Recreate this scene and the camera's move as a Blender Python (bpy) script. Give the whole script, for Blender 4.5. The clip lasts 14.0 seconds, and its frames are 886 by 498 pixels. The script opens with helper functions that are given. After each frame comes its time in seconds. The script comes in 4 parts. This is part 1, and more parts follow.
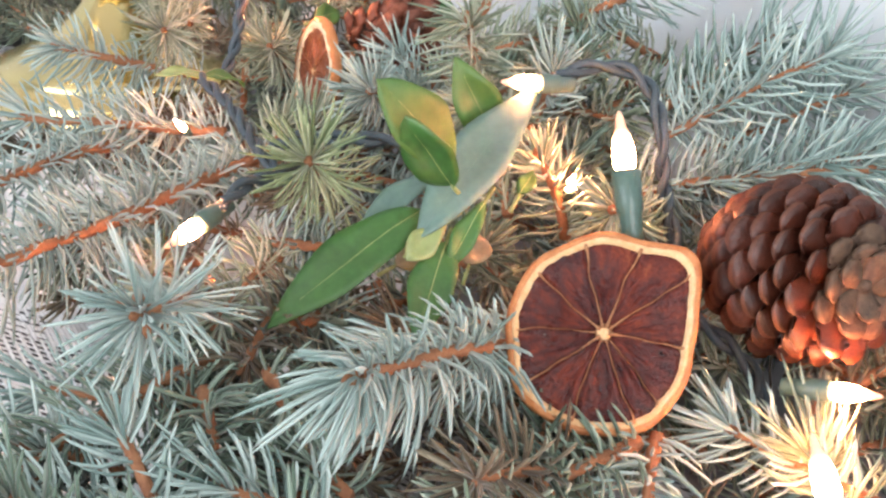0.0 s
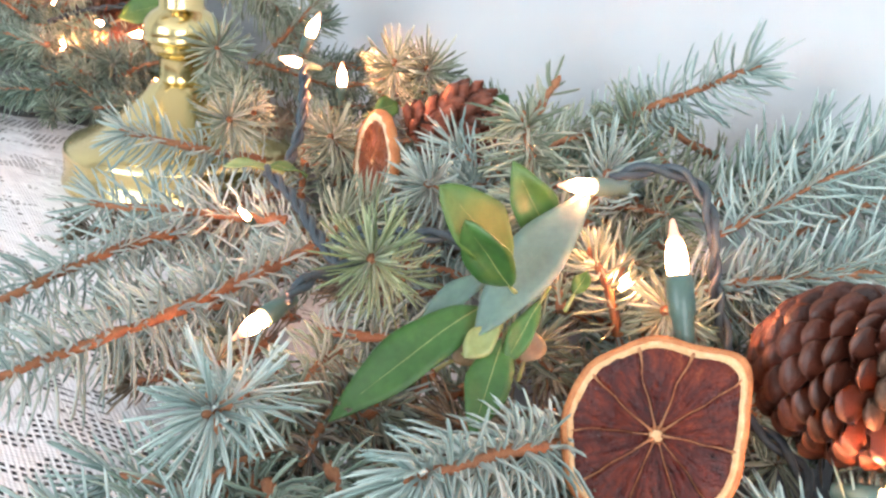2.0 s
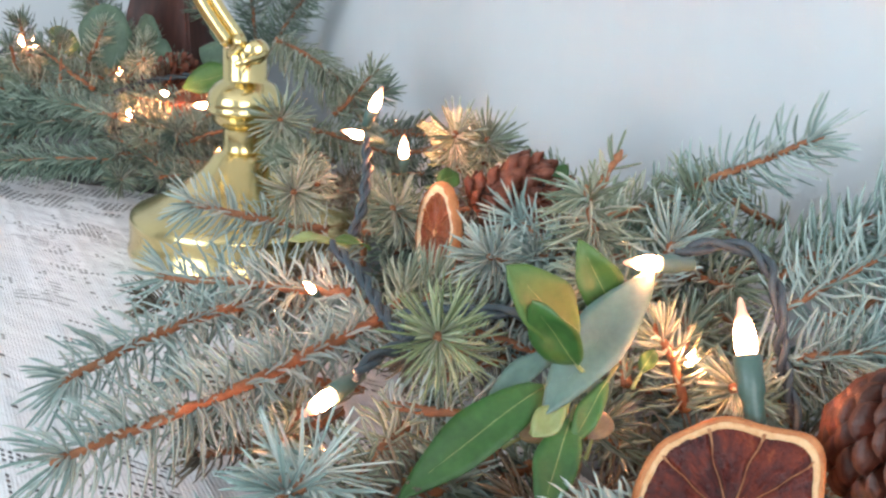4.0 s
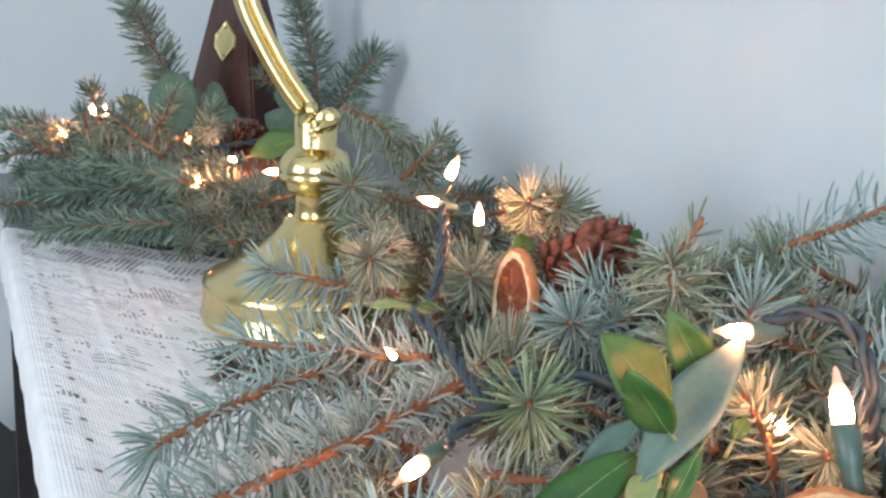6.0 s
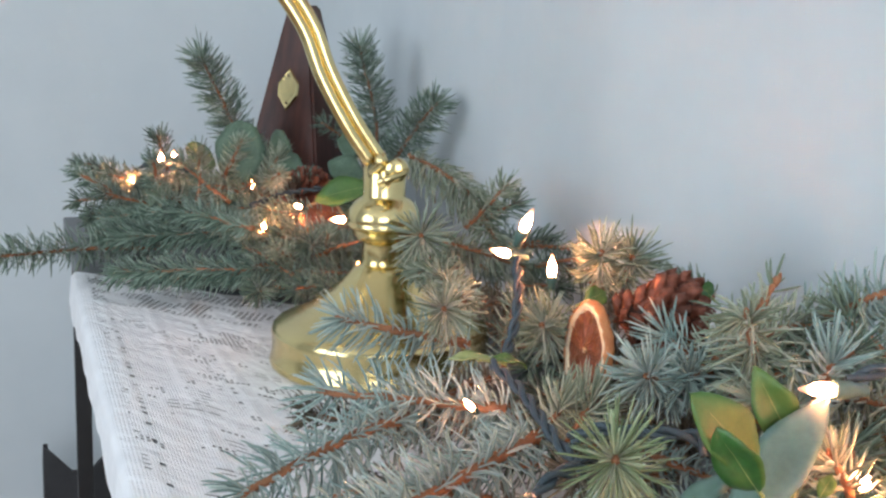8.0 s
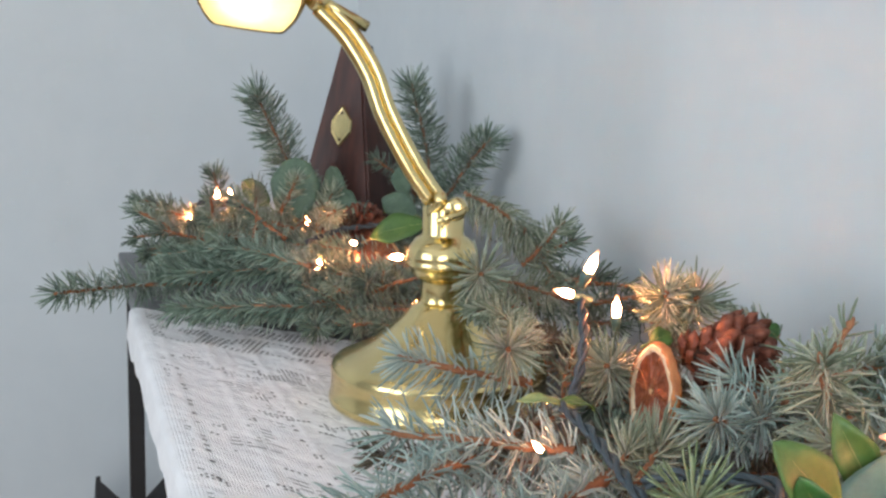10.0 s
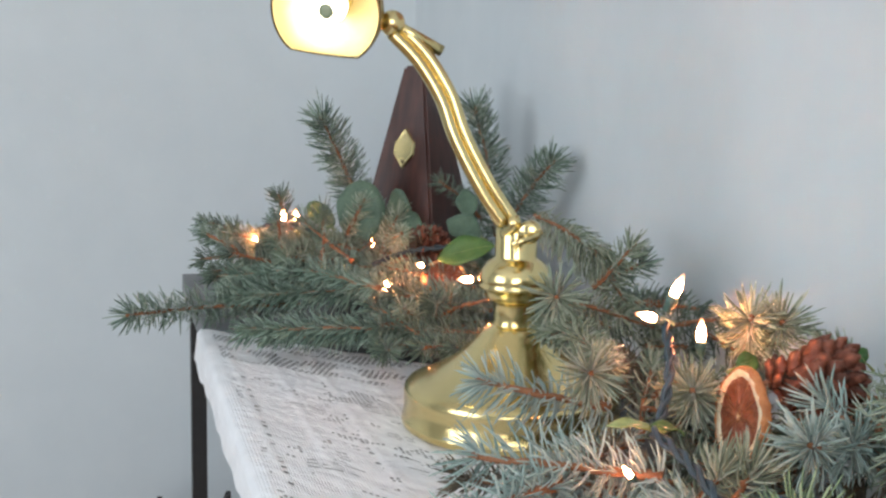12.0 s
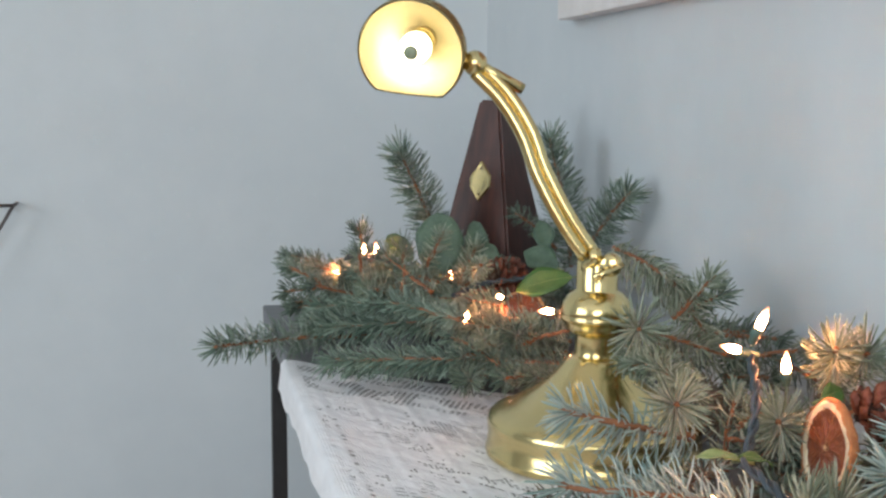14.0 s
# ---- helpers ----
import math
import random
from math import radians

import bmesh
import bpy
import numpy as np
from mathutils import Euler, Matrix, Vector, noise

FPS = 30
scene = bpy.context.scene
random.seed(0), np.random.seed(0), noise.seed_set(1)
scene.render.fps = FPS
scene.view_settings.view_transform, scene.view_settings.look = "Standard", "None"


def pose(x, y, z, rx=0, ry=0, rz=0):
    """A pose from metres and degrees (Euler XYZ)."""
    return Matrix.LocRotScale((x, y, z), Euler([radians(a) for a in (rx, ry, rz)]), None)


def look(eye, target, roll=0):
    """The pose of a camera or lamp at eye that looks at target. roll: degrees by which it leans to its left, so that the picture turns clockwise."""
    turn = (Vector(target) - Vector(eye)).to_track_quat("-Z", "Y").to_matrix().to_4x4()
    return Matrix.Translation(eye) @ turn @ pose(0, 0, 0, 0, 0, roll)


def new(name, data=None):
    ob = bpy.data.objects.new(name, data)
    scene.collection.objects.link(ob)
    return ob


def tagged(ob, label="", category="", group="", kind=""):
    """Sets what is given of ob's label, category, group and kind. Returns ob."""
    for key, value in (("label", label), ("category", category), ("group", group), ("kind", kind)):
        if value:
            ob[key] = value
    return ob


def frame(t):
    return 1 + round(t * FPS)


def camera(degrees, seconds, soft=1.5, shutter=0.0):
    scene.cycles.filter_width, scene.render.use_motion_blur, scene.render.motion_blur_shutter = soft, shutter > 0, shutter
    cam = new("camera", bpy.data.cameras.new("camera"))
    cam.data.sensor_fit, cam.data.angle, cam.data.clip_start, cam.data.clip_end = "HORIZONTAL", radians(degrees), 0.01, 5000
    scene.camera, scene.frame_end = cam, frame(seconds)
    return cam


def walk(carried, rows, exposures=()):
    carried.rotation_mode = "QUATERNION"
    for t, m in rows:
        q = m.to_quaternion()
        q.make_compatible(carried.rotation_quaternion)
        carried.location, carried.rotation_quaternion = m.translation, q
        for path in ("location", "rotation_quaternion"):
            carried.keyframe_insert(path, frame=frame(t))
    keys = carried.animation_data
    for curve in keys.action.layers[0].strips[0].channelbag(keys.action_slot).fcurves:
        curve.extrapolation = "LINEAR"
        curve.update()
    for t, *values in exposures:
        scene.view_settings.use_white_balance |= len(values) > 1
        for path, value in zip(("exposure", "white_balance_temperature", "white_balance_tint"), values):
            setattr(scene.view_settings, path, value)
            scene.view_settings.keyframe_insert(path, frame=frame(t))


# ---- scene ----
cam = camera(42.0, 14.0, soft=2.5)
PATH = [
    (0, look((-0.0112, 0.0065, 0.9511), (0.9516, 1.6028, 0.2267), 4.20)),
    (0.5, look((-0.0131, 0.0058, 0.9541), (0.9367, 1.6221, 0.2575), 4.29)),
    (1, look((-0.0166, 0.0041, 0.9572), (0.9230, 1.6379, 0.2879), 4.39)),
    (1.5, look((-0.0182, 0.0027, 0.9604), (0.9061, 1.6566, 0.3197), 4.37)),
    (2, look((-0.0191, 0.0018, 0.9637), (0.8871, 1.6730, 0.3424), 4.24)),
    (2.5, look((-0.0201, 0.0020, 0.9667), (0.8684, 1.6892, 0.3635), 3.96)),
    (3, look((-0.0208, 0.0027, 0.9679), (0.8489, 1.7071, 0.3860), 3.71)),
    (5.5, look((-0.0337, 0.0028, 0.9757), (0.7434, 1.7862, 0.5113), 2.24)),
    (6, look((-0.0388, 0.0038, 0.9756), (0.7240, 1.7991, 0.5341), 2.22)),
    (6.5, look((-0.0448, 0.0042, 0.9762), (0.7027, 1.8098, 0.5507), 2.30)),
    (7, look((-0.0517, 0.0031, 0.9774), (0.6755, 1.8188, 0.5600), 2.24)),
    (7.5, look((-0.0547, 0.0016, 0.9808), (0.6555, 1.8281, 0.5814), 2.23)),
    (8, look((-0.0561, 0.0006, 0.9835), (0.6380, 1.8377, 0.6049), 1.95)),
    (10.5, look((-0.0741, 0.0021, 0.9900), (0.5416, 1.8790, 0.6768), 1.47)),
    (11, look((-0.0794, 0.0018, 0.9904), (0.5212, 1.8863, 0.6939), 1.34)),
    (11.5, look((-0.0841, 0.0053, 0.9899), (0.4985, 1.8958, 0.6956), 1.32)),
    (12, look((-0.0878, 0.0070, 0.9907), (0.4701, 1.9045, 0.6938), 1.19)),
    (12.5, look((-0.0925, 0.0060, 0.9908), (0.4459, 1.9107, 0.7043), 1.07)),
    (13, look((-0.0960, 0.0044, 0.9916), (0.4237, 1.9158, 0.7151), 0.94)),
    (13.5, look((-0.1000, -0.0000, 0.9948), (0.3997, 1.9183, 0.7296), 0.81)),
    (14, look((-0.1038, -0.0076, 0.9972), (0.3451, 1.9251, 0.7458), 0.34)),
]
walk(cam, PATH, exposures=[(0.0, 0.22, 6800, 16), (1.5, 0.27, 6640, 14.5), (3.0, 0.04, 6440, 11.8), (6.0, -0.33, 6240, 9.6), (8.0, -0.46, 6290, 9.8), (10.5, -0.48, 6620, 11.8), (12.0, -0.45, 6620, 11), (13.0, -0.54, 6600, 10.6), (14.0, -0.62, 6590, 10)])

# ---------------------------------------------------------------- world and light
world = bpy.data.worlds.new("daylight")
scene.world = world
world.use_nodes = True
wn = world.node_tree.nodes
sky = wn.new("ShaderNodeTexSky")
sky.sky_type = "NISHITA"
sky.sun_disc = False
sky.sun_elevation = radians(28)
sky.sun_rotation = radians(200)
world.node_tree.links.new(sky.outputs[0], wn["Background"].inputs[0])
wn["Background"].inputs[1].default_value = 0.12

WALL_X, WALL_Y = 0.36, 1.70
WEST, SOUTH, CEIL = -2.4, -2.2, 2.45


def area_light(name, eye, target, sx, sy, watts, colour):
    data = bpy.data.lights.new(name, "AREA")
    data.shape, data.size, data.size_y, data.energy, data.color = "RECTANGLE", sx, sy, watts, colour
    ob = new(name, data)
    ob.matrix_world = look(eye, target)
    return ob


# daylight that comes in by the two windows, west and south
area_light("window_light", (WEST + 0.03, -0.3, 1.45), (0.0, -0.3, 1.45), 1.5, 1.3, 47, (0.86, 0.93, 1.0))
area_light("window_light", (-0.75, SOUTH + 0.03, 1.45), (-0.75, 0.0, 1.45), 1.4, 1.3, 44, (0.87, 0.93, 1.0))


# ---------------------------------------------------------------- materials
def material(name, base, rough=0.6, metal=0.0):
    m = bpy.data.materials.new(name)
    m.use_nodes = True
    b = m.node_tree.nodes["Principled BSDF"]
    b.inputs["Base Color"].default_value = (*base, 1)
    b.inputs["Roughness"].default_value = rough
    b.inputs["Metallic"].default_value = metal
    return m, m.node_tree.nodes, m.node_tree.links, b


def coords(n, l, scale):
    tc = n.new("ShaderNodeTexCoord")
    mp = n.new("ShaderNodeMapping")
    mp.inputs["Scale"].default_value = scale if isinstance(scale, tuple) else (scale,) * 3
    l.new(tc.outputs["Object"], mp.inputs[0])
    return mp.outputs[0]


def noise_tex(n, l, vec, scale, detail=4.0, rough=0.55):
    t = n.new("ShaderNodeTexNoise")
    t.inputs["Scale"].default_value = scale
    t.inputs["Detail"].default_value = detail
    t.inputs["Roughness"].default_value = rough
    if vec:
        l.new(vec, t.inputs["Vector"])
    return t.outputs["Fac"]


def ramp(n, l, fac, stops):
    r = n.new("ShaderNodeValToRGB")
    while len(r.color_ramp.elements) < len(stops):
        r.color_ramp.elements.new(0.5)
    for e, (p, c) in zip(r.color_ramp.elements, stops):
        e.position, e.color = p, (*c, 1)
    l.new(fac, r.inputs[0])
    return r.outputs[0]


def blend(n, l, fac, a, b, mode="MIX"):
    m = n.new("ShaderNodeMix")
    m.data_type, m.blend_type = "RGBA", mode
    for v, s in ((fac, m.inputs[0]), (a, m.inputs[6]), (b, m.inputs[7])):
        if isinstance(v, (int, float)):
            s.default_value = v
        elif isinstance(v, tuple):
            s.default_value = (*v, 1)
        else:
            l.new(v, s)
    return m.outputs[2]


def maths(n, l, op, a, b=0.0):
    m = n.new("ShaderNodeMath")
    m.operation = op
    for v, s in ((a, m.inputs[0]), (b, m.inputs[1])):
        if isinstance(v, (int, float)):
            s.default_value = v
        else:
            l.new(v, s)
    return m.outputs[0]


def bump(n, l, b, height, strength, dist=0.001):
    k = n.new("ShaderNodeBump")
    k.inputs["Strength"].default_value = strength
    k.inputs["Distance"].default_value = dist
    l.new(height, k.inputs["Height"])
    l.new(k.outputs[0], b.inputs["Normal"])


def simple(name, dark, light, rough, scale, metal=0.0, strength=0.3, dist=0.0005):
    m, n, l, b = material(name, light, rough, metal)
    v = coords(n, l, 1.0)
    f = noise_tex(n, l, v, scale)
    g = noise_tex(n, l, v, scale * 7)
    l.new(ramp(n, l, blend(n, l, 0.35, f, g), [(0.32, dark), (0.68, light)]), b.inputs["Base Color"])
    bump(n, l, b, g, strength, dist)
    return m


def needle_material(name, a, b_, c):
    m, n, l, b = material(name, b_, 0.42)
    geo = n.new("ShaderNodeNewGeometry")
    col = ramp(n, l, geo.outputs["Random Per Island"], [(0.0, a), (0.45, b_), (1.0, c)])
    v = coords(n, l, 1.0)
    col = blend(n, l, maths(n, l, "MULTIPLY", noise_tex(n, l, v, 38.0), 0.5), col, a)
    l.new(col, b.inputs["Base Color"])
    b.inputs["Sheen Weight"].default_value = 0.25
    b.inputs["Subsurface Weight"].default_value = 0.0
    return m


# d and y are darkened to carry the shade between packed needles.
NEEDLE = {
    "b": needle_material("blue_spruce_needle", (0.14, 0.228, 0.205), (0.345, 0.47, 0.435), (0.60, 0.72, 0.675)),
    "g": needle_material("grey_green_needle", (0.09, 0.13, 0.075), (0.26, 0.33, 0.235), (0.54, 0.60, 0.48)),
    "d": needle_material("deep_green_shade_needle", (0.030, 0.058, 0.040), (0.093, 0.148, 0.100), (0.24, 0.32, 0.235)),
    "m": needle_material("mid_green_needle", (0.048, 0.092, 0.066), (0.162, 0.248, 0.180), (0.39, 0.50, 0.40)),
    "l": needle_material("fresh_green_needle", (0.09, 0.14, 0.055), (0.25, 0.345, 0.17), (0.47, 0.57, 0.35)),
    "y": needle_material("dry_shade_needle", (0.07, 0.05, 0.027), (0.15, 0.118, 0.07), (0.29, 0.245, 0.165)),
}
BARK = simple("twig_bark", (0.20, 0.075, 0.035), (0.42, 0.19, 0.09), 0.75, 160, strength=0.8)
WALL = simple("wall_paint", (0.58, 0.635, 0.665), (0.64, 0.69, 0.715), 0.85, 3, strength=0.06, dist=0.002)
CEILING = simple("ceiling_paint", (0.78, 0.78, 0.77), (0.82, 0.82, 0.81), 0.9, 4, strength=0.05)
FLOORING = simple("floor_wood", (0.22, 0.13, 0.07), (0.36, 0.23, 0.13), 0.45, 9, strength=0.15)
TABLE = simple("grey_tabletop", (0.085, 0.09, 0.10), (0.12, 0.125, 0.135), 0.38, 14, strength=0.05)
BLACK = simple("black_metal", (0.008, 0.008, 0.009), (0.018, 0.018, 0.02), 0.4, 40, strength=0.08)
DARKGREY = simple("charcoal_board", (0.02, 0.021, 0.024), (0.035, 0.036, 0.04), 0.6, 30, strength=0.1)
WIRE = simple("wire_green", (0.026, 0.042, 0.052), (0.052, 0.078, 0.094), 0.55, 220, strength=0.2)
SOCKET = simple("socket_green", (0.05, 0.095, 0.08), (0.08, 0.14, 0.115), 0.35, 150, strength=0.1)
FRAME = simple("frame_paint", (0.70, 0.67, 0.66), (0.80, 0.78, 0.77), 0.5, 30, strength=0.1)
CROWN = simple("bulb_crown", (0.20, 0.25, 0.17), (0.30, 0.35, 0.25), 0.4, 90, strength=0.05)
ROD = simple("sconce_metal", (0.07, 0.06, 0.06), (0.12, 0.105, 0.10), 0.45, 60, strength=0.1)
CANVAS_EDGE = simple("frame_wood", (0.30, 0.19, 0.15), (0.42, 0.28, 0.23), 0.6, 60, strength=0.2)


def brass_material():
    m, n, l, b = material("polished_brass", (0.82, 0.68, 0.36), 0.12, 1.0)
    v = coords(n, l, 1.0)
    f = noise_tex(n, l, v, 22)
    l.new(ramp(n, l, f, [(0.3, (0.70, 0.55, 0.25)), (0.7, (0.80, 0.67, 0.35))]), b.inputs["Base Color"])
    l.new(maths(n, l, "ADD", maths(n, l, "MULTIPLY", noise_tex(n, l, v, 60), 0.12), 0.13), b.inputs["Roughness"])
    return m


BRASS = brass_material()
# Paler than BRASS: the lamp's glare inside the shade is put into this colour.
LINING = simple("brass_lining_glare", (0.86, 0.80, 0.54), (0.92, 0.86, 0.62), 0.27, 60, metal=0.55, strength=0.15, dist=0.002)


def mahogany_material():
    m, n, l, b = material("mahogany", (0.12, 0.035, 0.02), 0.32)
    v = coords(n, l, (60.0, 60.0, 5.0))
    f = noise_tex(n, l, v, 2.0, 6)
    l.new(ramp(n, l, f, [(0.3, (0.035, 0.011, 0.008)), (0.7, (0.085, 0.026, 0.017))]), b.inputs["Base Color"])
    bump(n, l, b, f, 0.1)
    return m


MAHOGANY = mahogany_material()


def lace_material():
    m, n, l, b = material("white_lace", (0.82, 0.83, 0.85), 0.85)
    tc = n.new("ShaderNodeTexCoord")
    sep = n.new("ShaderNodeSeparateXYZ")
    l.new(tc.outputs["UV"], sep.inputs[0])
    cell = 0.0030

    def saw(axis, size):
        return maths(n, l, "FRACT", maths(n, l, "DIVIDE", sep.outputs[axis], size))

    def inside(x, lo, hi):
        return maths(n, l, "MULTIPLY", maths(n, l, "GREATER_THAN", x, lo), maths(n, l, "LESS_THAN", x, hi))

    def both(*terms):
        out = terms[0]
        for t in terms[1:]:
            out = maths(n, l, "MULTIPLY", out, t)
        return out

    def above(x, lim):
        return maths(n, l, "GREATER_THAN", x, lim)

    across, along = sep.outputs[0], sep.outputs[1]
    snap = n.new("ShaderNodeVectorMath")
    snap.operation = "SNAP"
    l.new(tc.outputs["UV"], snap.inputs[0])
    snap.inputs[1].default_value = (cell, cell * 1.6, 1)
    flower = noise_tex(n, l, snap.outputs[0], 26, 2.0)
    fine = noise_tex(n, l, snap.outputs[0], 90, 1.0)
    patch = noise_tex(n, l, tc.outputs["UV"], 40, 1.0)
    net = both(inside(saw(0, cell), 0.20, 0.76), inside(saw(1, cell * 1.6), 0.24, 0.80))
    # two strips of open net along the cut end, with worked figures between the blocks
    strip = maths(n, l, "MAXIMUM", inside(along, 0.012, 0.045), inside(along, 0.060, 0.108))
    wide = both(inside(maths(n, l, "FRACT", maths(n, l, "DIVIDE", maths(n, l, "ADD", across, maths(n, l, "MULTIPLY", along, 0.35)), 0.0042)), 0.22, 0.78), inside(saw(1, 0.0080), 0.18, 0.82))
    end_net = both(wide, strip, above(patch, 0.45))
    # the middle: ladders of fine bars in lengthwise panels, each with a seam of eyelets
    rung = inside(saw(1, 0.0066), 0.37, 0.58)
    panel = inside(maths(n, l, "FRACT", maths(n, l, "DIVIDE", across, 0.058)), 0.16, 0.80)
    ladder = both(rung, panel, above(noise_tex(n, l, tc.outputs["UV"], 24, 2.0), 0.57), inside(along, 0.135, 0.60), inside(saw(0, 0.0125), 0.08, 0.92))
    scroll = both(net, above(maths(n, l, "ADD", flower, maths(n, l, "MULTIPLY", fine, 0.30)), 0.765), above(along, 0.145))
    eyelet = both(inside(maths(n, l, "FRACT", maths(n, l, "DIVIDE", across, 0.058)), 0.88, 0.93), inside(saw(1, 0.0095), 0.2, 0.55), above(along, 0.135), above(fine, 0.56))
    near_net = both(net, above(along, 0.60), above(maths(n, l, "ADD", flower, maths(n, l, "MULTIPLY", fine, 0.5)), 0.70))
    hole = maths(n, l, "MAXIMUM", maths(n, l, "MAXIMUM", end_net, ladder), maths(n, l, "MAXIMUM", scroll, maths(n, l, "MAXIMUM", eyelet, near_net)))
    openness = above(across, 0.043)  # the hanging hem is closed
    alpha = maths(n, l, "SUBTRACT", 1.0, maths(n, l, "MULTIPLY", hole, openness))
    l.new(alpha, b.inputs["Alpha"])
    weave = maths(n, l, "ADD", maths(n, l, "SINE", maths(n, l, "MULTIPLY", sep.outputs[0], 3696.0)),
                  maths(n, l, "SINE", maths(n, l, "MULTIPLY", sep.outputs[1], 2549.0)))
    cords = maths(n, l, "POWER", maths(n, l, "ABSOLUTE", maths(n, l, "SINE", maths(n, l, "MULTIPLY", sep.outputs[0], 95.0))), 14.0)
    motif = noise_tex(n, l, tc.outputs["UV"], 70, 3.0)
    relief = maths(n, l, "ADD", maths(n, l, "ADD", maths(n, l, "MULTIPLY", motif, 16.0), maths(n, l, "MULTIPLY", cords, 4.0)), maths(n, l, "MULTIPLY", weave, 0.5))
    bump(n, l, b, relief, 0.38, 0.0006)
    l.new(ramp(n, l, flower, [(0.35, (0.82, 0.83, 0.85)), (0.6, (0.90, 0.91, 0.93))]), b.inputs["Base Color"])
    return m


LACE = lace_material()


def leaf_material(name, dark, light, rough=0.35):
    m, n, l, b = material(name, light, rough)
    v = coords(n, l, 1.0)
    f = noise_tex(n, l, v, 60, 3)
    g = noise_tex(n, l, v, 420, 2)
    l.new(ramp(n, l, blend(n, l, 0.3, f, g), [(0.35, dark), (0.65, light)]), b.inputs["Base Color"])
    b.inputs["Transmission Weight"].default_value = 0.0
    b.inputs["Subsurface Weight"].default_value = 0.15
    b.inputs["Subsurface Radius"].default_value = (0.002, 0.004, 0.001)
    bump(n, l, b, g, 0.15, 0.0004)
    return m


LEAF = {
    "green": leaf_material("leaf_green", (0.026, 0.085, 0.018), (0.052, 0.15, 0.034), 0.45),
    "olive": leaf_material("leaf_olive", (0.044, 0.116, 0.021), (0.088, 0.170, 0.036), 0.5),
    "pale": leaf_material("leaf_underside", (0.085, 0.15, 0.125), (0.135, 0.22, 0.18), 0.5),
    "yellow": leaf_material("leaf_yellow_green", (0.18, 0.22, 0.07), (0.30, 0.34, 0.14)),
    "deep": leaf_material("leaf_deep_olive", (0.036, 0.080, 0.028), (0.078, 0.132, 0.052), 0.6),
    "dry": leaf_material("leaf_dry", (0.20, 0.15, 0.09), (0.36, 0.29, 0.19), 0.75),
    "grey": leaf_material("leaf_grey_green", (0.055, 0.10, 0.065), (0.12, 0.185, 0.125), 0.55),
}

def flesh_material():
    """Dried pulp: streaks that run out from the middle, dark glassy hollows, orange thin spots."""
    m, n, l, b = material("dried_flesh", (0.09, 0.02, 0.013), 0.5)
    tc = n.new("ShaderNodeTexCoord")
    sep = n.new("ShaderNodeSeparateXYZ")
    l.new(tc.outputs["Object"], sep.inputs[0])
    ang = maths(n, l, "ARCTAN2", sep.outputs[1], sep.outputs[0])
    ln = n.new("ShaderNodeVectorMath")
    ln.operation = "LENGTH"
    l.new(tc.outputs["Object"], ln.inputs[0])
    polar = n.new("ShaderNodeCombineXYZ")
    l.new(maths(n, l, "MULTIPLY", ang, 9.0), polar.inputs[0])
    l.new(maths(n, l, "MULTIPLY", ln.outputs["Value"], 170.0), polar.inputs[1])
    streak = noise_tex(n, l, polar.outputs[0], 1.0, 5)
    v = coords(n, l, 1.0)
    blot = noise_tex(n, l, v, 75, 4)
    g = noise_tex(n, l, v, 900, 3)
    mix = blend(n, l, 0.5, blot, streak)
    l.new(ramp(n, l, blend(n, l, 0.2, mix, g), [(0.36, (0.012, 0.002, 0.003)), (0.50, (0.062, 0.008, 0.006)), (0.61, (0.14, 0.022, 0.009)), (0.73, (0.30, 0.085, 0.028))]), b.inputs["Base Color"])
    l.new(maths(n, l, "SUBTRACT", maths(n, l, "MULTIPLY", blot, 1.5), 0.46), b.inputs["Roughness"])
    b.inputs["Specular IOR Level"].default_value = 0.3
    bump(n, l, b, blend(n, l, 0.4, streak, g), 0.9, 0.0018)
    return m


FLESH = flesh_material()
# Brighter copy of the flesh; the light on it is painted into the colour.
FLESH_LIT = simple("dried_flesh_lit", (0.13, 0.030, 0.012), (0.32, 0.095, 0.038), 0.4, 260, strength=0.6)
RIND = simple("dried_rind", (0.34, 0.10, 0.028), (0.62, 0.27, 0.10), 0.6, 170, strength=0.7)
PITH = simple("dried_pith", (0.58, 0.30, 0.12), (0.80, 0.56, 0.32), 0.7, 240, strength=0.6)
PITH_PALE = simple("pale_dried_pith", (0.70, 0.55, 0.34), (0.86, 0.76, 0.56), 0.7, 240, strength=0.6)
MEMBRANE = simple("dried_membrane", (0.20, 0.06, 0.024), (0.52, 0.26, 0.12), 0.6, 300, strength=0.6)
CONE = simple("cone_scale", (0.026, 0.007, 0.004), (0.105, 0.029, 0.016), 0.32, 210, strength=0.6)
CONE_RED = simple("cone_scale_red", (0.13, 0.035, 0.02), (0.30, 0.10, 0.055), 0.6, 260, strength=0.7)
CONE_CORE = simple("cone_core", (0.03, 0.012, 0.008), (0.07, 0.03, 0.018), 0.8, 200)


def vary_by_piece(m, low, high):
    """Shift a material's brightness a little from piece to piece."""
    n, l = m.node_tree.nodes, m.node_tree.links
    b = n["Principled BSDF"]
    src = b.inputs["Base Color"].links[0].from_socket
    info = n.new("ShaderNodeObjectInfo")
    shade = ramp(n, l, info.outputs["Random"], [(0.0, (low,) * 3), (1.0, (high, high * 0.93, high * 0.9))])
    l.new(blend(n, l, 1.0, src, shade, "MULTIPLY"), b.inputs["Base Color"])


vary_by_piece(CONE, 0.5, 1.3)
CONE.node_tree.nodes["Principled BSDF"].inputs["Specular IOR Level"].default_value = 0.5


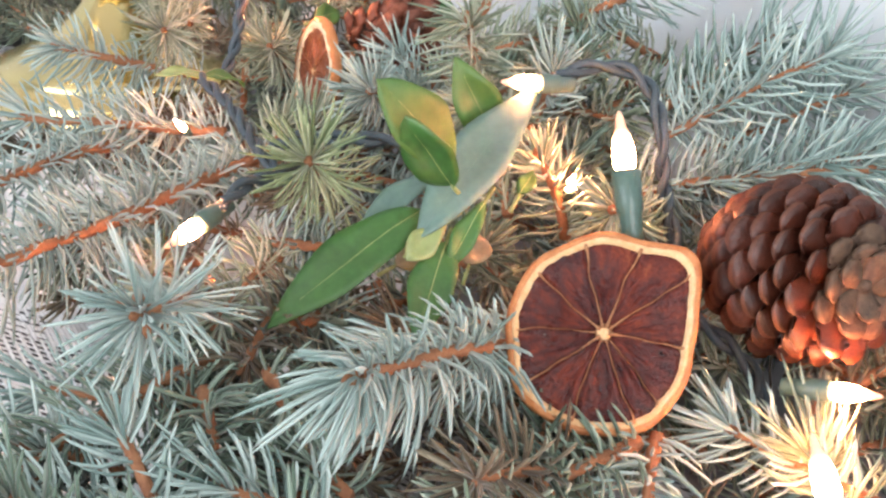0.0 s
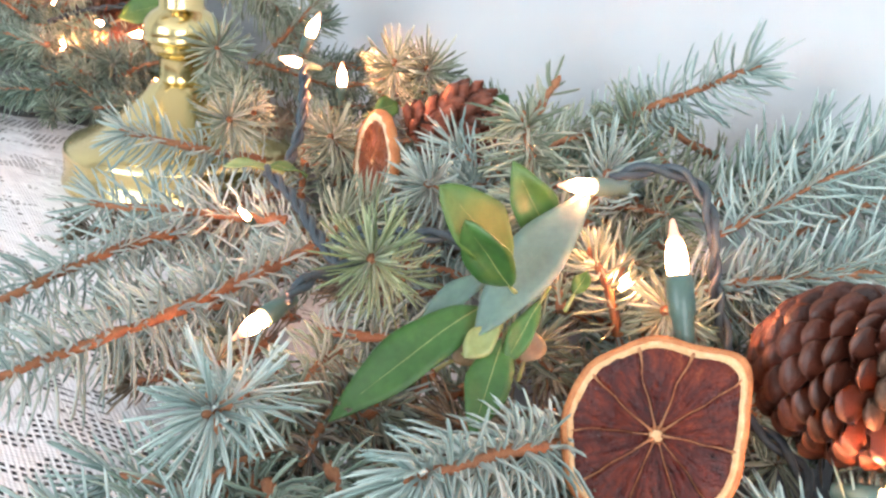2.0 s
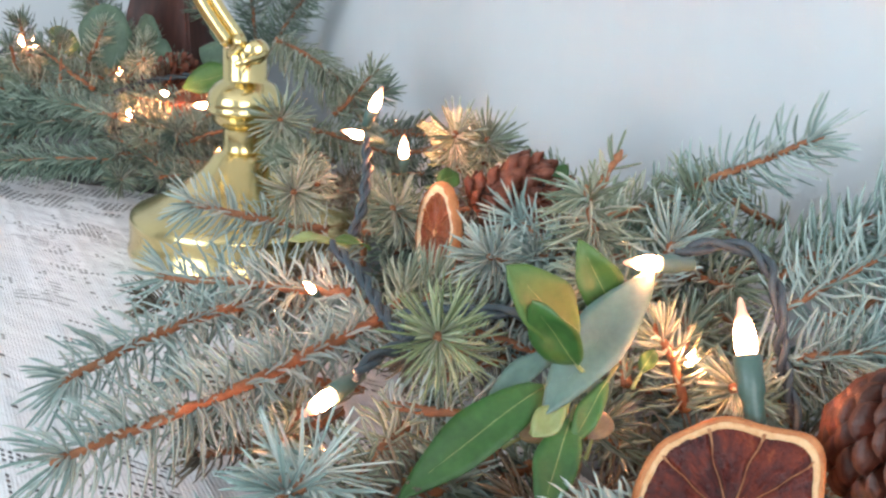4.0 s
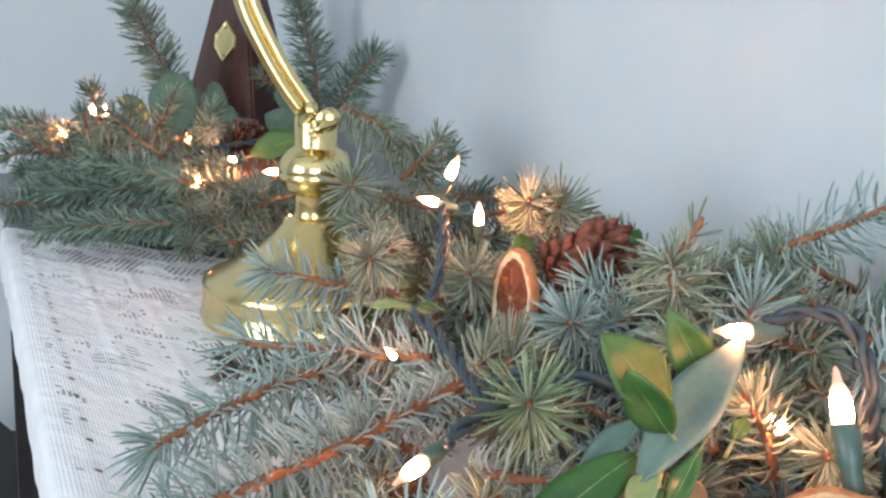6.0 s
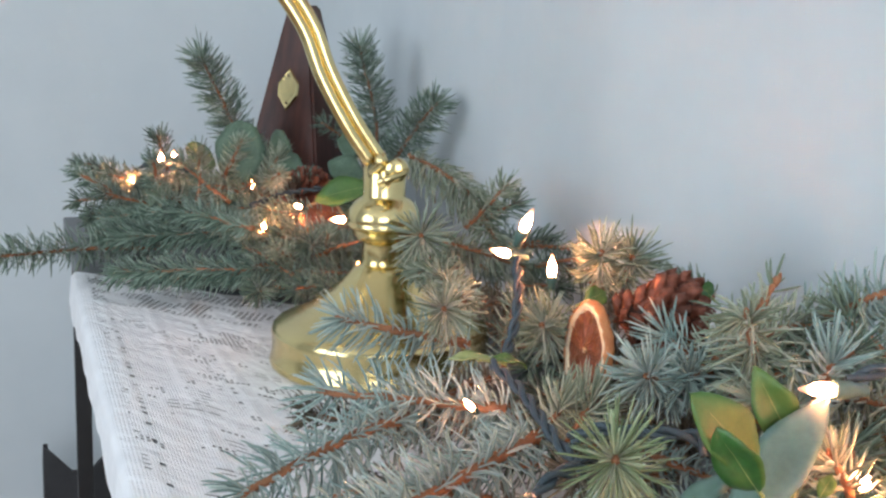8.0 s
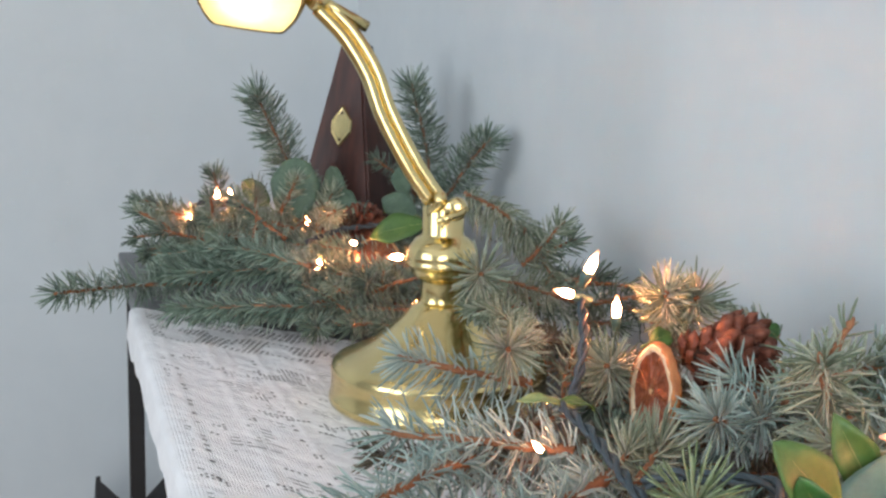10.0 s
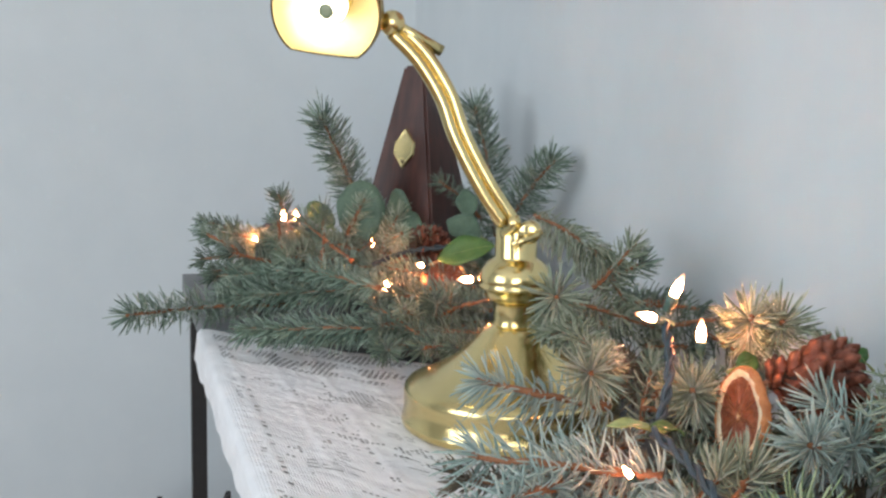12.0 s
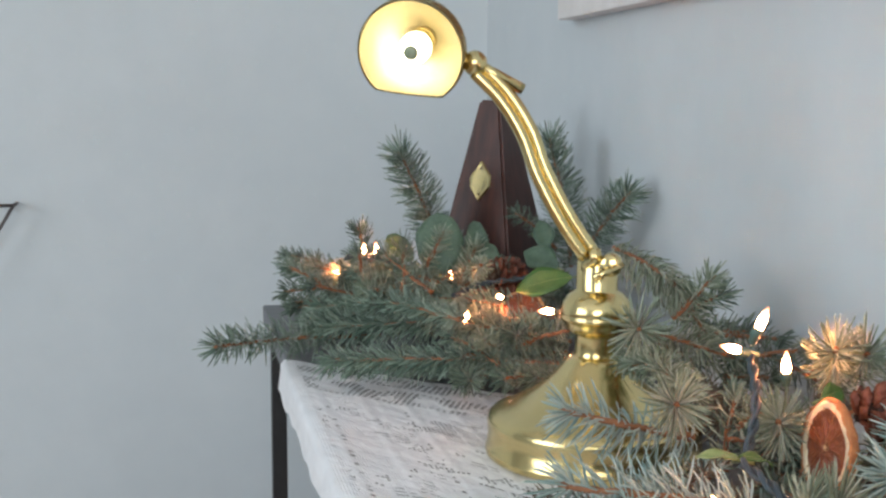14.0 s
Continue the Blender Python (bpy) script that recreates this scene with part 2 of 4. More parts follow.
def pale_rim(m, colour):
    """A paler edge round a scale's rounded tip, and a darker middle."""
    n, l = m.node_tree.nodes, m.node_tree.links
    b = n["Principled BSDF"]
    src = b.inputs["Base Color"].links[0].from_socket
    tc = n.new("ShaderNodeTexCoord")
    sep = n.new("ShaderNodeSeparateXYZ")
    l.new(tc.outputs["Generated"], sep.inputs[0])
    v = maths(n, l, "MULTIPLY", maths(n, l, "SUBTRACT", sep.outputs[1], 0.5), 2.0)
    square = maths(n, l, "MULTIPLY", v, v)
    reach = maths(n, l, "ADD", sep.outputs[0], maths(n, l, "ADD", maths(n, l, "MULTIPLY", maths(n, l, "MULTIPLY", square, square), 0.30), maths(n, l, "MULTIPLY", square, 0.08)))
    rim = maths(n, l, "MULTIPLY", maths(n, l, "GREATER_THAN", reach, 0.93), 0.75)
    l.new(blend(n, l, rim, src, colour), b.inputs["Base Color"])


pale_rim(CONE, (0.13, 0.045, 0.024))
vary_by_piece(CONE_RED, 0.45, 1.15)
UMBO = simple("cone_scale_tip", (0.035, 0.015, 0.009), (0.13, 0.075, 0.042), 0.65, 400, strength=0.5)


def glow_material(name, colour, strength):
    m, n, l, b = material(name, (0.9, 0.85, 0.75), 0.2)
    b.inputs["Emission Color"].default_value = (*colour, 1)
    b.inputs["Emission Strength"].default_value = strength
    return m


def filament_material(name, power):
    """Glass of a small bulb: hottest round the filament in its lower half, a dim amber towards the tip."""
    m, n, l, b = material(name, (0.55, 0.42, 0.32), 0.2)
    tc = n.new("ShaderNodeTexCoord")
    sep = n.new("ShaderNodeSeparateXYZ")
    l.new(tc.outputs["Object"], sep.inputs[0])
    off = maths(n, l, "DIVIDE", maths(n, l, "SUBTRACT", sep.outputs[2], 0.0040), 0.0029)
    bell = maths(n, l, "POWER", 2.718, maths(n, l, "MULTIPLY", maths(n, l, "MULTIPLY", off, off), -1.0))
    l.new(maths(n, l, "ADD", maths(n, l, "MULTIPLY", bell, power), 0.7), b.inputs["Emission Strength"])
    b.inputs["Emission Color"].default_value = (1.0, 0.335, 0.155, 1)
    return m


GLOW = filament_material("lit_bulb_glass", 690.0)
GLOW_BRIGHT = filament_material("bright_bulb_glass", 880.0)
GLOW_FAR = glow_material("lit_lamp_globe", (1.0, 0.90, 0.66), 11.0)


# ---------------------------------------------------------------- building tools
def mesh_object(name, bm_or_data, mat, parent=None, smooth=True, label=""):
    if isinstance(bm_or_data, bmesh.types.BMesh):
        me = bpy.data.meshes.new(name)
        bm_or_data.to_mesh(me)
        bm_or_data.free()
    else:
        me = bm_or_data
    if not me.materials:
        me.materials.append(mat)
    if smooth:
        me.polygons.foreach_set("use_smooth", [True] * len(me.polygons))
    ob = new(name, me)
    if parent:
        ob.parent = parent
    if label:
        ob["label"] = label
    return ob


def part(name, bm, mat, parent, label="", smooth=True):
    return mesh_object(name, bm, mat, parent, smooth, label)


def thing(name, at=(0, 0, 0), m=None):
    ob = new(name)
    ob.empty_display_size = 0.02
    ob.matrix_world = m if m else Matrix.Translation(at)
    return ob


def box(lo, hi, bevel=0.0, seg=2):
    bm = bmesh.new()
    bmesh.ops.create_cube(bm, size=1)
    for v in bm.verts:
        v.co = Vector([lo[i] + (v.co[i] + 0.5) * (hi[i] - lo[i]) for i in range(3)])
    if bevel:
        bmesh.ops.bevel(bm, geom=bm.edges[:], offset=bevel, segments=seg, affect="EDGES", profile=0.7)
    return bm


def tube(points, radii, sides=8, caps=True):
    """A tube through points; radii one number or one for each point."""
    pts = [Vector(p) for p in points]
    rad = radii if isinstance(radii, (list, tuple)) else [radii] * len(pts)
    bm = bmesh.new()
    rings = []
    side = None
    for i, p in enumerate(pts):
        t = (pts[min(i + 1, len(pts) - 1)] - pts[max(i - 1, 0)]).normalized()
        if side is None:
            side = t.orthogonal().normalized()
        side = (side - t * side.dot(t)).normalized()
        up = t.cross(side)
        rings.append([bm.verts.new(p + (side * math.cos(a) + up * math.sin(a)) * rad[i]) for a in [2 * math.pi * k / sides for k in range(sides)]])
    for a, b in zip(rings, rings[1:]):
        for k in range(sides):
            bm.faces.new((a[k], a[(k + 1) % sides], b[(k + 1) % sides], b[k]))
    if caps:
        bm.faces.new(rings[0][::-1])
        bm.faces.new(rings[-1])
    return bm


def lathe(profile, sides=48):
    """A solid of revolution round z from (radius, height) pairs."""
    bm = bmesh.new()
    rings = [[bm.verts.new((r * math.cos(2 * math.pi * k / sides), r * math.sin(2 * math.pi * k / sides), z)) for k in range(sides)] for r, z in profile]
    for a, b in zip(rings, rings[1:]):
        for k in range(sides):
            bm.faces.new((a[k], a[(k + 1) % sides], b[(k + 1) % sides], b[k]))
    bm.faces.new(rings[0][::-1])
    bm.faces.new(rings[-1])
    return bm


def smooth_path(points, n):
    """n points along a Catmull-Rom curve through points."""
    p = [Vector(q) for q in points]
    p = [p[0] * 2 - p[1]] + p + [p[-1] * 2 - p[-2]]
    out = []
    spans = len(p) - 3
    for i in range(n):
        u = i / (n - 1) * spans
        k = min(int(u), spans - 1)
        u -= k
        a, b, c, d = p[k:k + 4]
        out.append(0.5 * (2 * b + (c - a) * u + (2 * a - 5 * b + 4 * c - d) * u * u + (3 * b - a - 3 * c + d) * u ** 3))
    return out


def turn_to(z_axis, x_hint=(0, 0, 1)):
    """A turn whose z lies along z_axis and whose x lies near x_hint."""
    z = Vector(z_axis).normalized()
    x = Vector(x_hint)
    x = (x - z * x.dot(z)).normalized()
    y = z.cross(x)
    return Matrix((x, y, z)).transposed().to_4x4()


# ---------------------------------------------------------------- the room
def structure(name, bm, mat, label, category, smooth=False):
    return tagged(mesh_object(name, bm, mat, smooth=smooth), label, category, kind="structure")


T_W = 0.12
structure("floor", box((WEST - T_W, SOUTH - T_W, -0.1), (WALL_X + T_W, WALL_Y + T_W, 0.0)), FLOORING, "brown wooden floor of the room", "floor")
structure("ceiling", box((WEST - T_W, SOUTH - T_W, CEIL), (WALL_X + T_W, WALL_Y + T_W, CEIL + 0.1)), CEILING, "plain white ceiling over the room", "ceiling")
structure("wall_east", box((WALL_X, SOUTH - T_W, 0), (WALL_X + T_W, WALL_Y, CEIL)), WALL, "pale blue-grey painted wall behind the table", "wall")
structure("wall_north", box((WEST - T_W, WALL_Y, 0), (WALL_X + T_W, WALL_Y + T_W, CEIL)), WALL, "pale blue-grey painted wall at the table's end", "wall")


def wall_with_window(name, axis, at, lo, hi, w0, w1, z0, z1):
    """A wall of the room's edge with one opening, built of four blocks."""
    bm = bmesh.new()
    for a0, a1, b0, b1 in ((lo, w0, 0, CEIL), (w1, hi, 0, CEIL), (w0, w1, 0, z0), (w0, w1, z1, CEIL)):
        p, q = ((at - T_W, a0, b0), (at, a1, b1)) if axis == "x" else ((a0, at - T_W, b0), (a1, at, b1))
        k = box(p, q)
        me = bpy.data.meshes.new("block")
        k.to_mesh(me)
        k.free()
        bm.from_mesh(me)
    return structure(name, bm, WALL, "pale painted wall with a window opening", "wall")


wall_with_window("wall_west", "x", WEST, SOUTH, WALL_Y, -1.05, 0.45, 0.8, 2.1)
wall_with_window("wall_south", "y", SOUTH, WEST, WALL_X, -1.45, -0.05, 0.8, 2.1)

# ---------------------------------------------------------------- the table
EDGE_X, BACK_X, END_Y, NEAR_Y, TOP = -0.003, 0.335, 1.40, -0.75, 0.75


def table():
    t = thing("console_table", (0.16, 0.3, 0))
    inv = t.matrix_world.inverted()

    def put(name, bm, mat):
        bm.transform(inv)
        return part(name, bm, mat, t, smooth=False)

    put("tabletop", box((EDGE_X, NEAR_Y, TOP - 0.022), (BACK_X, END_Y, TOP), 0.002), TABLE)
    for x in (EDGE_X + 0.0075, BACK_X - 0.026):
        for y in (NEAR_Y + 0.01, END_Y - 0.028):
            put("leg", box((x, y, 0.0), (x + 0.018, y + 0.018, TOP - 0.022), 0.0015), BLACK)
    for x in (EDGE_X + 0.006, BACK_X - 0.020):
        put("rail", box((x, NEAR_Y + 0.028, TOP - 0.04), (x + 0.014, END_Y - 0.028, TOP - 0.022), 0.001), BLACK)
    tagged(t, "narrow console table with grey top and thin black legs", "table")


table()


def table_runner():
    """Lace cloth: its top lies on the table, its front edge hangs down in a wavy hem, its far end is cut askew."""
    nx, ny = 40, 280
    verts, faces, uvs = [], [], []
    y0 = -0.35
    for j in range(ny + 1):
        for i in range(nx + 1):
            s = -0.030 + i / nx * 0.262            # across: below 0 hangs over the edge
            end = 1.085 - max(s, 0) * 1.02 + 0.003 * math.sin(s * 150)
            y = y0 + (end - y0) * (j / ny)
            w = noise.noise(Vector((s * 14, y * 9, 0.3)))
            hem = 0.88 + 0.045 * math.sin(y * 88) + 0.06 * math.sin(y * 31 + 1) + 0.02 * math.sin(y * 140)
            if s > 0.004:
                p = (EDGE_X + s - 0.004, y, TOP + 0.0022 + 0.0014 * abs(w))
            else:
                d = (0.004 - s) * hem
                a = min(d / 0.008, 1) * math.pi / 2
                p = (EDGE_X - 0.002 - 0.004 * math.sin(a) - 0.10 * d + 0.002 * w * d / 0.04, y, TOP + 0.0022 - 0.004 * (1 - math.cos(a)) - max(d - 0.006, 0))
            verts.append(p)
            uvs.append((s + 0.033, end - y))
    for j in range(ny):
        for i in range(nx):
            a = j * (nx + 1) + i
            faces.append((a, a + 1, a + nx + 2, a + nx + 1))
    ob = thing("lace_runner")
    split = math.ceil((0.034 / 0.262) * nx)
    for name, chosen in (("cloth", [f for f in faces if f[0] % (nx + 1) >= split]), ("hanging_border", [f for f in faces if f[0] % (nx + 1) < split])):
        me = bpy.data.meshes.new(name)
        me.from_pydata(verts, [], chosen)
        uv = me.uv_layers.new(name="UVMap")
        for lp in me.loops:
            uv.data[lp.index].uv = uvs[lp.vertex_index]
        part(name, me, LACE, ob)
    tagged(ob, "white crocheted lace runner hanging over the table's edge", "tablecloth")


table_runner()


# ---------------------------------------------------------------- spruce
def needle_mesh(specs):
    """One mesh of many bent, tapered needles from (root, way, pull, length, radius)."""
    verts, faces = [], []
    for root, way, pull, length, rad in specs:
        length /= 1 + 0.25 * pull.length
        side = way.orthogonal().normalized()
        up = way.cross(side)
        b = len(verts)
        for u, r in ((0.0, 0.75), (0.5, 1.0), (0.88, 0.80)):
            c = root + way * (length * u) + pull * (length * u * u)
            for a in (0.0, 2.094, 4.189):
                verts.append(c + (side * math.cos(a) + up * math.sin(a)) * (rad * r))
        verts.append(root + way * length + pull * length)
        for k in (0, 3):
            for i in range(3):
                j = (i + 1) % 3
                faces.append((b + k + i, b + k + j, b + k + 3 + j, b + k + 3 + i))
        for i in range(3):
            faces.append((b + 6 + i, b + 6 + (i + 1) % 3, b + 9))
    me = bpy.data.meshes.new("needles")
    me.from_pydata(verts, [], faces)
    return me


def spruce(base, tip, needle=0.02, kind="b", label="", density=1.0, sag=0.0, stem=0.0016, droop=0.0, rosette=26, thick=1.0, curl=1.0, buds=1, rng=random.Random(11), bundle=None):
    """A spruce twig from base to tip: a knobbly stem and its needles."""
    base, tip = Vector(base), Vector(tip)
    length = (tip - base).length
    mid = (base + tip) / 2 + Vector((rng.uniform(-1, 1) * 0.05, rng.uniform(-1, 1) * 0.05, -sag + rng.uniform(0, 0.04))) * length
    n = max(5, int(length / 0.006))
    pts = smooth_path([base, mid, tip], n)
    pts = [p + Vector([rng.uniform(-1, 1) for _ in range(3)]) * 0.0005 for p in pts]
    bm = tube(pts, [stem * (1.25 - 0.55 * i / n) * rng.uniform(0.85, 1.25) for i in range(n)], 7)
    if bundle is None:
        t = thing("spruce_branch", base)
        bm.transform(t.matrix_world.inverted())
        stalk = part("stem", bm, BARK, t)
    else:
        me = bpy.data.meshes.new("twig")
        bm.to_mesh(me)
        bm.free()
        bundle["stems"].from_mesh(me)
        bpy.data.meshes.remove(me)
    specs = []
    count = int(length * 2150 * density)
    for i in range(count):
        u = (i + rng.random()) / count
        x = u * (n - 1)
        k = min(int(x), n - 2)
        p = pts[k].lerp(pts[k + 1], x - k)
        d = (pts[k + 1] - pts[k]).normalized()
        s = d.orthogonal().normalized()
        a = rng.uniform(0, 2 * math.pi)
        out = s * math.cos(a) + d.cross(s) * math.sin(a)
        lean = rng.uniform(-0.15, 0.28) + 0.32 * u ** 2
        way = (out + d * lean).normalized()
        size = needle * rng.uniform(0.7, 1.1) * (0.85 + 0.15 * math.sin(u * 3))
        pull = d * rng.uniform(0.12, 0.44) * curl + Vector((0, 0, rng.uniform(-0.10, 0.18) - droop)) - out * rng.uniform(0.0, 0.14) * curl
        specs.append((p - base, way, pull, size, rng.uniform(0.00052, 0.00080) * thick))
    d = (pts[-1] - pts[-3]).normalized()
    s = d.orthogonal().normalized()
    for i in range(rosette):
        a = i * 2.4 + rng.uniform(-0.3, 0.3)
        spread = rng.uniform(0.25, 1.5)
        way = (d + (s * math.cos(a) + d.cross(s) * math.sin(a)) * spread).normalized()
        specs.append((pts[-1] - base - d * rng.uniform(0, 0.004), way, d * rng.uniform(-0.12, 0.34) * curl + Vector((0, 0, rng.uniform(-0.16, 0.06) - droop)), needle * rng.uniform(0.7, 1.05), rng.uniform(0.00052, 0.00078) * thick))
    if bundle is not None:
        bundle[kind] += [(root + base, *rest) for root, *rest in specs]
        return None
    for i in range(buds):
        a = i * 2 * math.pi / max(buds, 1) + rng.uniform(-0.4, 0.4)
        way = (d * (1.2 if i == 0 else 0.35) + (s * math.cos(a) + d.cross(s) * math.sin(a)) * (0.1 if i == 0 else 1)).normalized()
        q = pts[-1] - base - d * 0.001
        part("bud", tube([q, q + way * 0.0025, q + way * 0.0048, q + way * 0.0062], [stem * 0.8, stem * 1.15, stem * 0.8, 0.0003], 7), BARK, stalk)
    nd = part("needles", needle_mesh(specs), NEEDLE[kind], t)
    nd["kind"] = "stuff"
    tagged(t, label or {"b": "blue-green spruce twig with stiff curved needles", "g": "grey-green spruce twig with spreading needles",
                        "d": "deep green spruce twig with the garland's shade in its colour", "m": "mid-green spruce twig with a brown stem", "l": "fresh green spruce twig tip with long needles", "y": "dry brownish spruce twig with the garland's shade in its colour"}[kind], "spruce branch", "garland branches")
    return t


spruce((0.1239, 0.3030, 0.8000), (0.0200, 0.2688, 0.7850), 0.024, "m", density=1.15, droop=0.10, stem=0.0021)
spruce((0.1190, 0.3230, 0.8130), (0.0900, 0.2960, 0.8080), 0.021, "g", density=1.0)
spruce((0.1180, 0.3050, 0.8080), (0.0930, 0.2810, 0.8000), 0.021, "y", density=1.0)
spruce((0.0990, 0.3280, 0.8050), (0.0780, 0.3080, 0.8020), 0.021, "b", density=1.0)
spruce((0.0750, 0.2640, 0.8040), (0.0700, 0.2420, 0.7960), 0.021, "m", density=1.2)
spruce((0.0910, 0.2150, 0.7900), (0.0680, 0.2300, 0.7960), 0.021, "b", density=1.1)
spruce((0.0480, 0.2440, 0.7850), (0.0200, 0.2560, 0.7880), 0.021, "b", density=1.1)
spruce((0.0930, 0.2660, 0.8050), (0.0930, 0.2510, 0.8000), 0.018, "m", density=0.9)
spruce((0.0775, 0.2846, 0.7950), (0.0750, 0.2586, 0.7850), 0.020, "m")
spruce((0.0974, 0.2913, 0.7950), (0.1060, 0.2775, 0.7850), 0.020, "m")
spruce((0.0856, 0.3117, 0.8100), (0.0549, 0.2489, 0.8350), 0.027, "b", rosette=48, thick=0.9, density=0.45, buds=5)
spruce((0.1719, 0.2506, 0.8075), (0.0909, 0.2088, 0.8320), 0.024, "b", droop=0.28, curl=1.6, density=1.15, rosette=40)
spruce((0.0981, 0.2231, 0.7900), (0.0924, 0.2608, 0.7900), 0.020, "m")
spruce((0.1706, 0.2031, 0.8000), (0.1264, 0.2053, 0.7900), 0.020, "m")
spruce((0.1767, 0.2036, 0.8000), (0.1649, 0.1883, 0.7850), 0.020, "b")
spruce((0.2202, 0.1640, 0.7900), (0.1973, 0.1981, 0.8000), 0.020, "b", rosette=40)
spruce((0.2107, 0.1646, 0.7820), (0.2102, 0.1802, 0.8000), 0.024, "g", rosette=50)
spruce((0.1529, 0.4323, 0.8100), (0.0159, 0.3614, 0.8000), 0.026, "b", droop=0.10, curl=0.8, density=1.0, stem=0.0022)
spruce((0.1479, 0.4540, 0.8150), (0.0788, 0.5078, 0.8120), 0.026, "b", droop=0.10, curl=0.8, density=1.0, stem=0.0022)
spruce((0.1228, 0.4886, 0.8050), (0.0250, 0.4273, 0.8000), 0.025, "b", droop=0.10, curl=0.8, density=1.0, stem=0.0022)
spruce((0.1858, 0.5939, 0.8050), (0.1151, 0.6094, 0.8200), 0.026, "b", droop=0.10, curl=0.8, density=1.0, stem=0.0022)
spruce((0.1684, 0.4316, 0.8070), (0.1769, 0.4290, 0.8220), 0.024, "g", rosette=40)
spruce((0.1590, 0.4439, 0.8030), (0.1691, 0.4400, 0.8190), 0.022, "g", rosette=36)
spruce((0.1640, 0.3727, 0.8150), (0.1247, 0.3139, 0.8470), 0.027, "l", rosette=56, thick=0.78, density=0.5)
spruce((0.2006, 0.7152, 0.8423), (0.1799, 0.6656, 0.8552), 0.030, "g", rosette=48, thick=1.0, density=0.4)
spruce((0.1720, 0.5831, 0.8251), (0.1478, 0.5366, 0.8418), 0.027, "g", rosette=56, thick=0.85, density=0.6)
spruce((0.2086, 0.5363, 0.8200), (0.1869, 0.5006, 0.8400), 0.024, "g", rosette=50)
spruce((0.2489, 0.5298, 0.8528), (0.2383, 0.5061, 0.8707), 0.025, "g", rosette=44)
spruce((0.2195, 0.4326, 0.8250), (0.1940, 0.4110, 0.8400), 0.025, "b", rosette=50)
spruce((0.2271, 0.3800, 0.8350), (0.2109, 0.3670, 0.8750), 0.027, "g", droop=0.45, rosette=50, density=1.5)
spruce((0.2120, 0.3680, 0.8740), (0.2215, 0.3675, 0.8890), 0.014, "g", density=0.25, rosette=4)
spruce((0.2680, 0.4060, 0.8590), (0.3020, 0.3500, 0.8980), 0.023, "b", density=0.95, rosette=16)
spruce((0.2810, 0.3360, 0.8470), (0.3130, 0.3190, 0.8760), 0.023, "b", density=1.0, rosette=22)
spruce((0.2860, 0.3170, 0.8340), (0.3350, 0.2950, 0.8610), 0.025, "b", density=1.0, rosette=22)
spruce((0.2540, 0.2860, 0.8320), (0.3080, 0.2600, 0.8480), 0.025, "b", density=1.0, rosette=22)
spruce((0.2750, 0.3650, 0.8400), (0.3280, 0.3350, 0.8600), 0.023, "m", density=1.0, rosette=22)
spruce((0.2540, 0.3020, 0.8470), (0.3150, 0.2900, 0.8770), 0.026, "b", density=1.0, rosette=18, stem=0.0012)
spruce((0.2325, 0.2909, 0.8330), (0.3238, 0.2494, 0.8460), 0.025, "b", density=1.1)
spruce((0.2068, 0.2910, 0.8200), (0.1973, 0.2947, 0.8450), 0.018, "g")
spruce((0.2345, 0.2812, 0.8200), (0.2027, 0.2624, 0.8400), 0.018, "g")
spruce((0.2007, 0.3160, 0.8200), (0.2067, 0.3346, 0.8300), 0.016, "g")
spruce((0.3008, 0.5236, 0.8433), (0.2851, 0.5342, 0.8508), 0.016, "g")
spruce((0.3236, 0.3860, 0.8519), (0.2963, 0.4096, 0.8678), 0.018, "g")
spruce((0.2156, 0.8928, 0.8000), (0.0199, 1.0566, 0.7874), 0.026, "m", density=1.9, curl=0.7)
spruce((0.0862, 1.0777, 0.7729), (-0.0711, 0.9981, 0.7855), 0.024, "m", density=1.1, curl=0.6)
spruce((0.2100, 0.8753, 0.7850), (0.0231, 0.9565, 0.7780), 0.022, "m", density=1.9, droop=0.15)
spruce((0.1614, 0.9063, 0.7850), (0.0814, 0.9344, 0.7750), 0.016, "d")
spruce((0.1665, 1.0916, 0.8067), (0.0275, 1.1247, 0.8356), 0.018, "g")
spruce((0.0695, 1.1109, 0.8228), (0.0057, 1.1530, 0.8434), 0.016, "d")
spruce((0.0693, 1.1094, 0.8120), (0.0006, 1.1286, 0.8107), 0.016, "d")
spruce((0.1676, 1.1692, 0.8357), (0.1199, 1.1464, 0.9440), 0.030, "m", density=1.9, rosette=34, curl=0.8)
spruce((0.0877, 1.1692, 0.8353), (0.0805, 1.1700, 0.8640), 0.021, "d", rosette=34)
spruce((0.1210, 1.0364, 0.8433), (0.1345, 1.0270, 0.8755), 0.016, "g")
spruce((0.1585, 1.0149, 0.8403), (0.1561, 0.9653, 0.8549), 0.016, "g")
spruce((0.3056, 1.1493, 0.8239), (0.2872, 1.1742, 0.9547), 0.031, "m", density=1.9, rosette=34, curl=0.7)
spruce((0.3001, 1.0917, 0.8492), (0.3268, 1.0510, 0.9080), 0.030, "m", density=1.9, rosette=34, curl=0.7)
spruce((0.2853, 1.1371, 0.8438), (0.2324, 1.1058, 0.8854), 0.016, "d")
spruce((0.2091, 1.1010, 0.8098), (0.1684, 1.1535, 0.8727), 0.016, "d")
spruce((0.2277, 0.8342, 0.8860), (0.2637, 0.7888, 0.8613), 0.025, "g", droop=0.40, density=1.8)
spruce((0.2542, 0.7776, 0.8388), (0.2829, 0.7739, 0.8682), 0.018, "g")
spruce((0.1784, 0.7829, 0.7900), (0.1552, 0.8671, 0.7800), 0.016, "d")
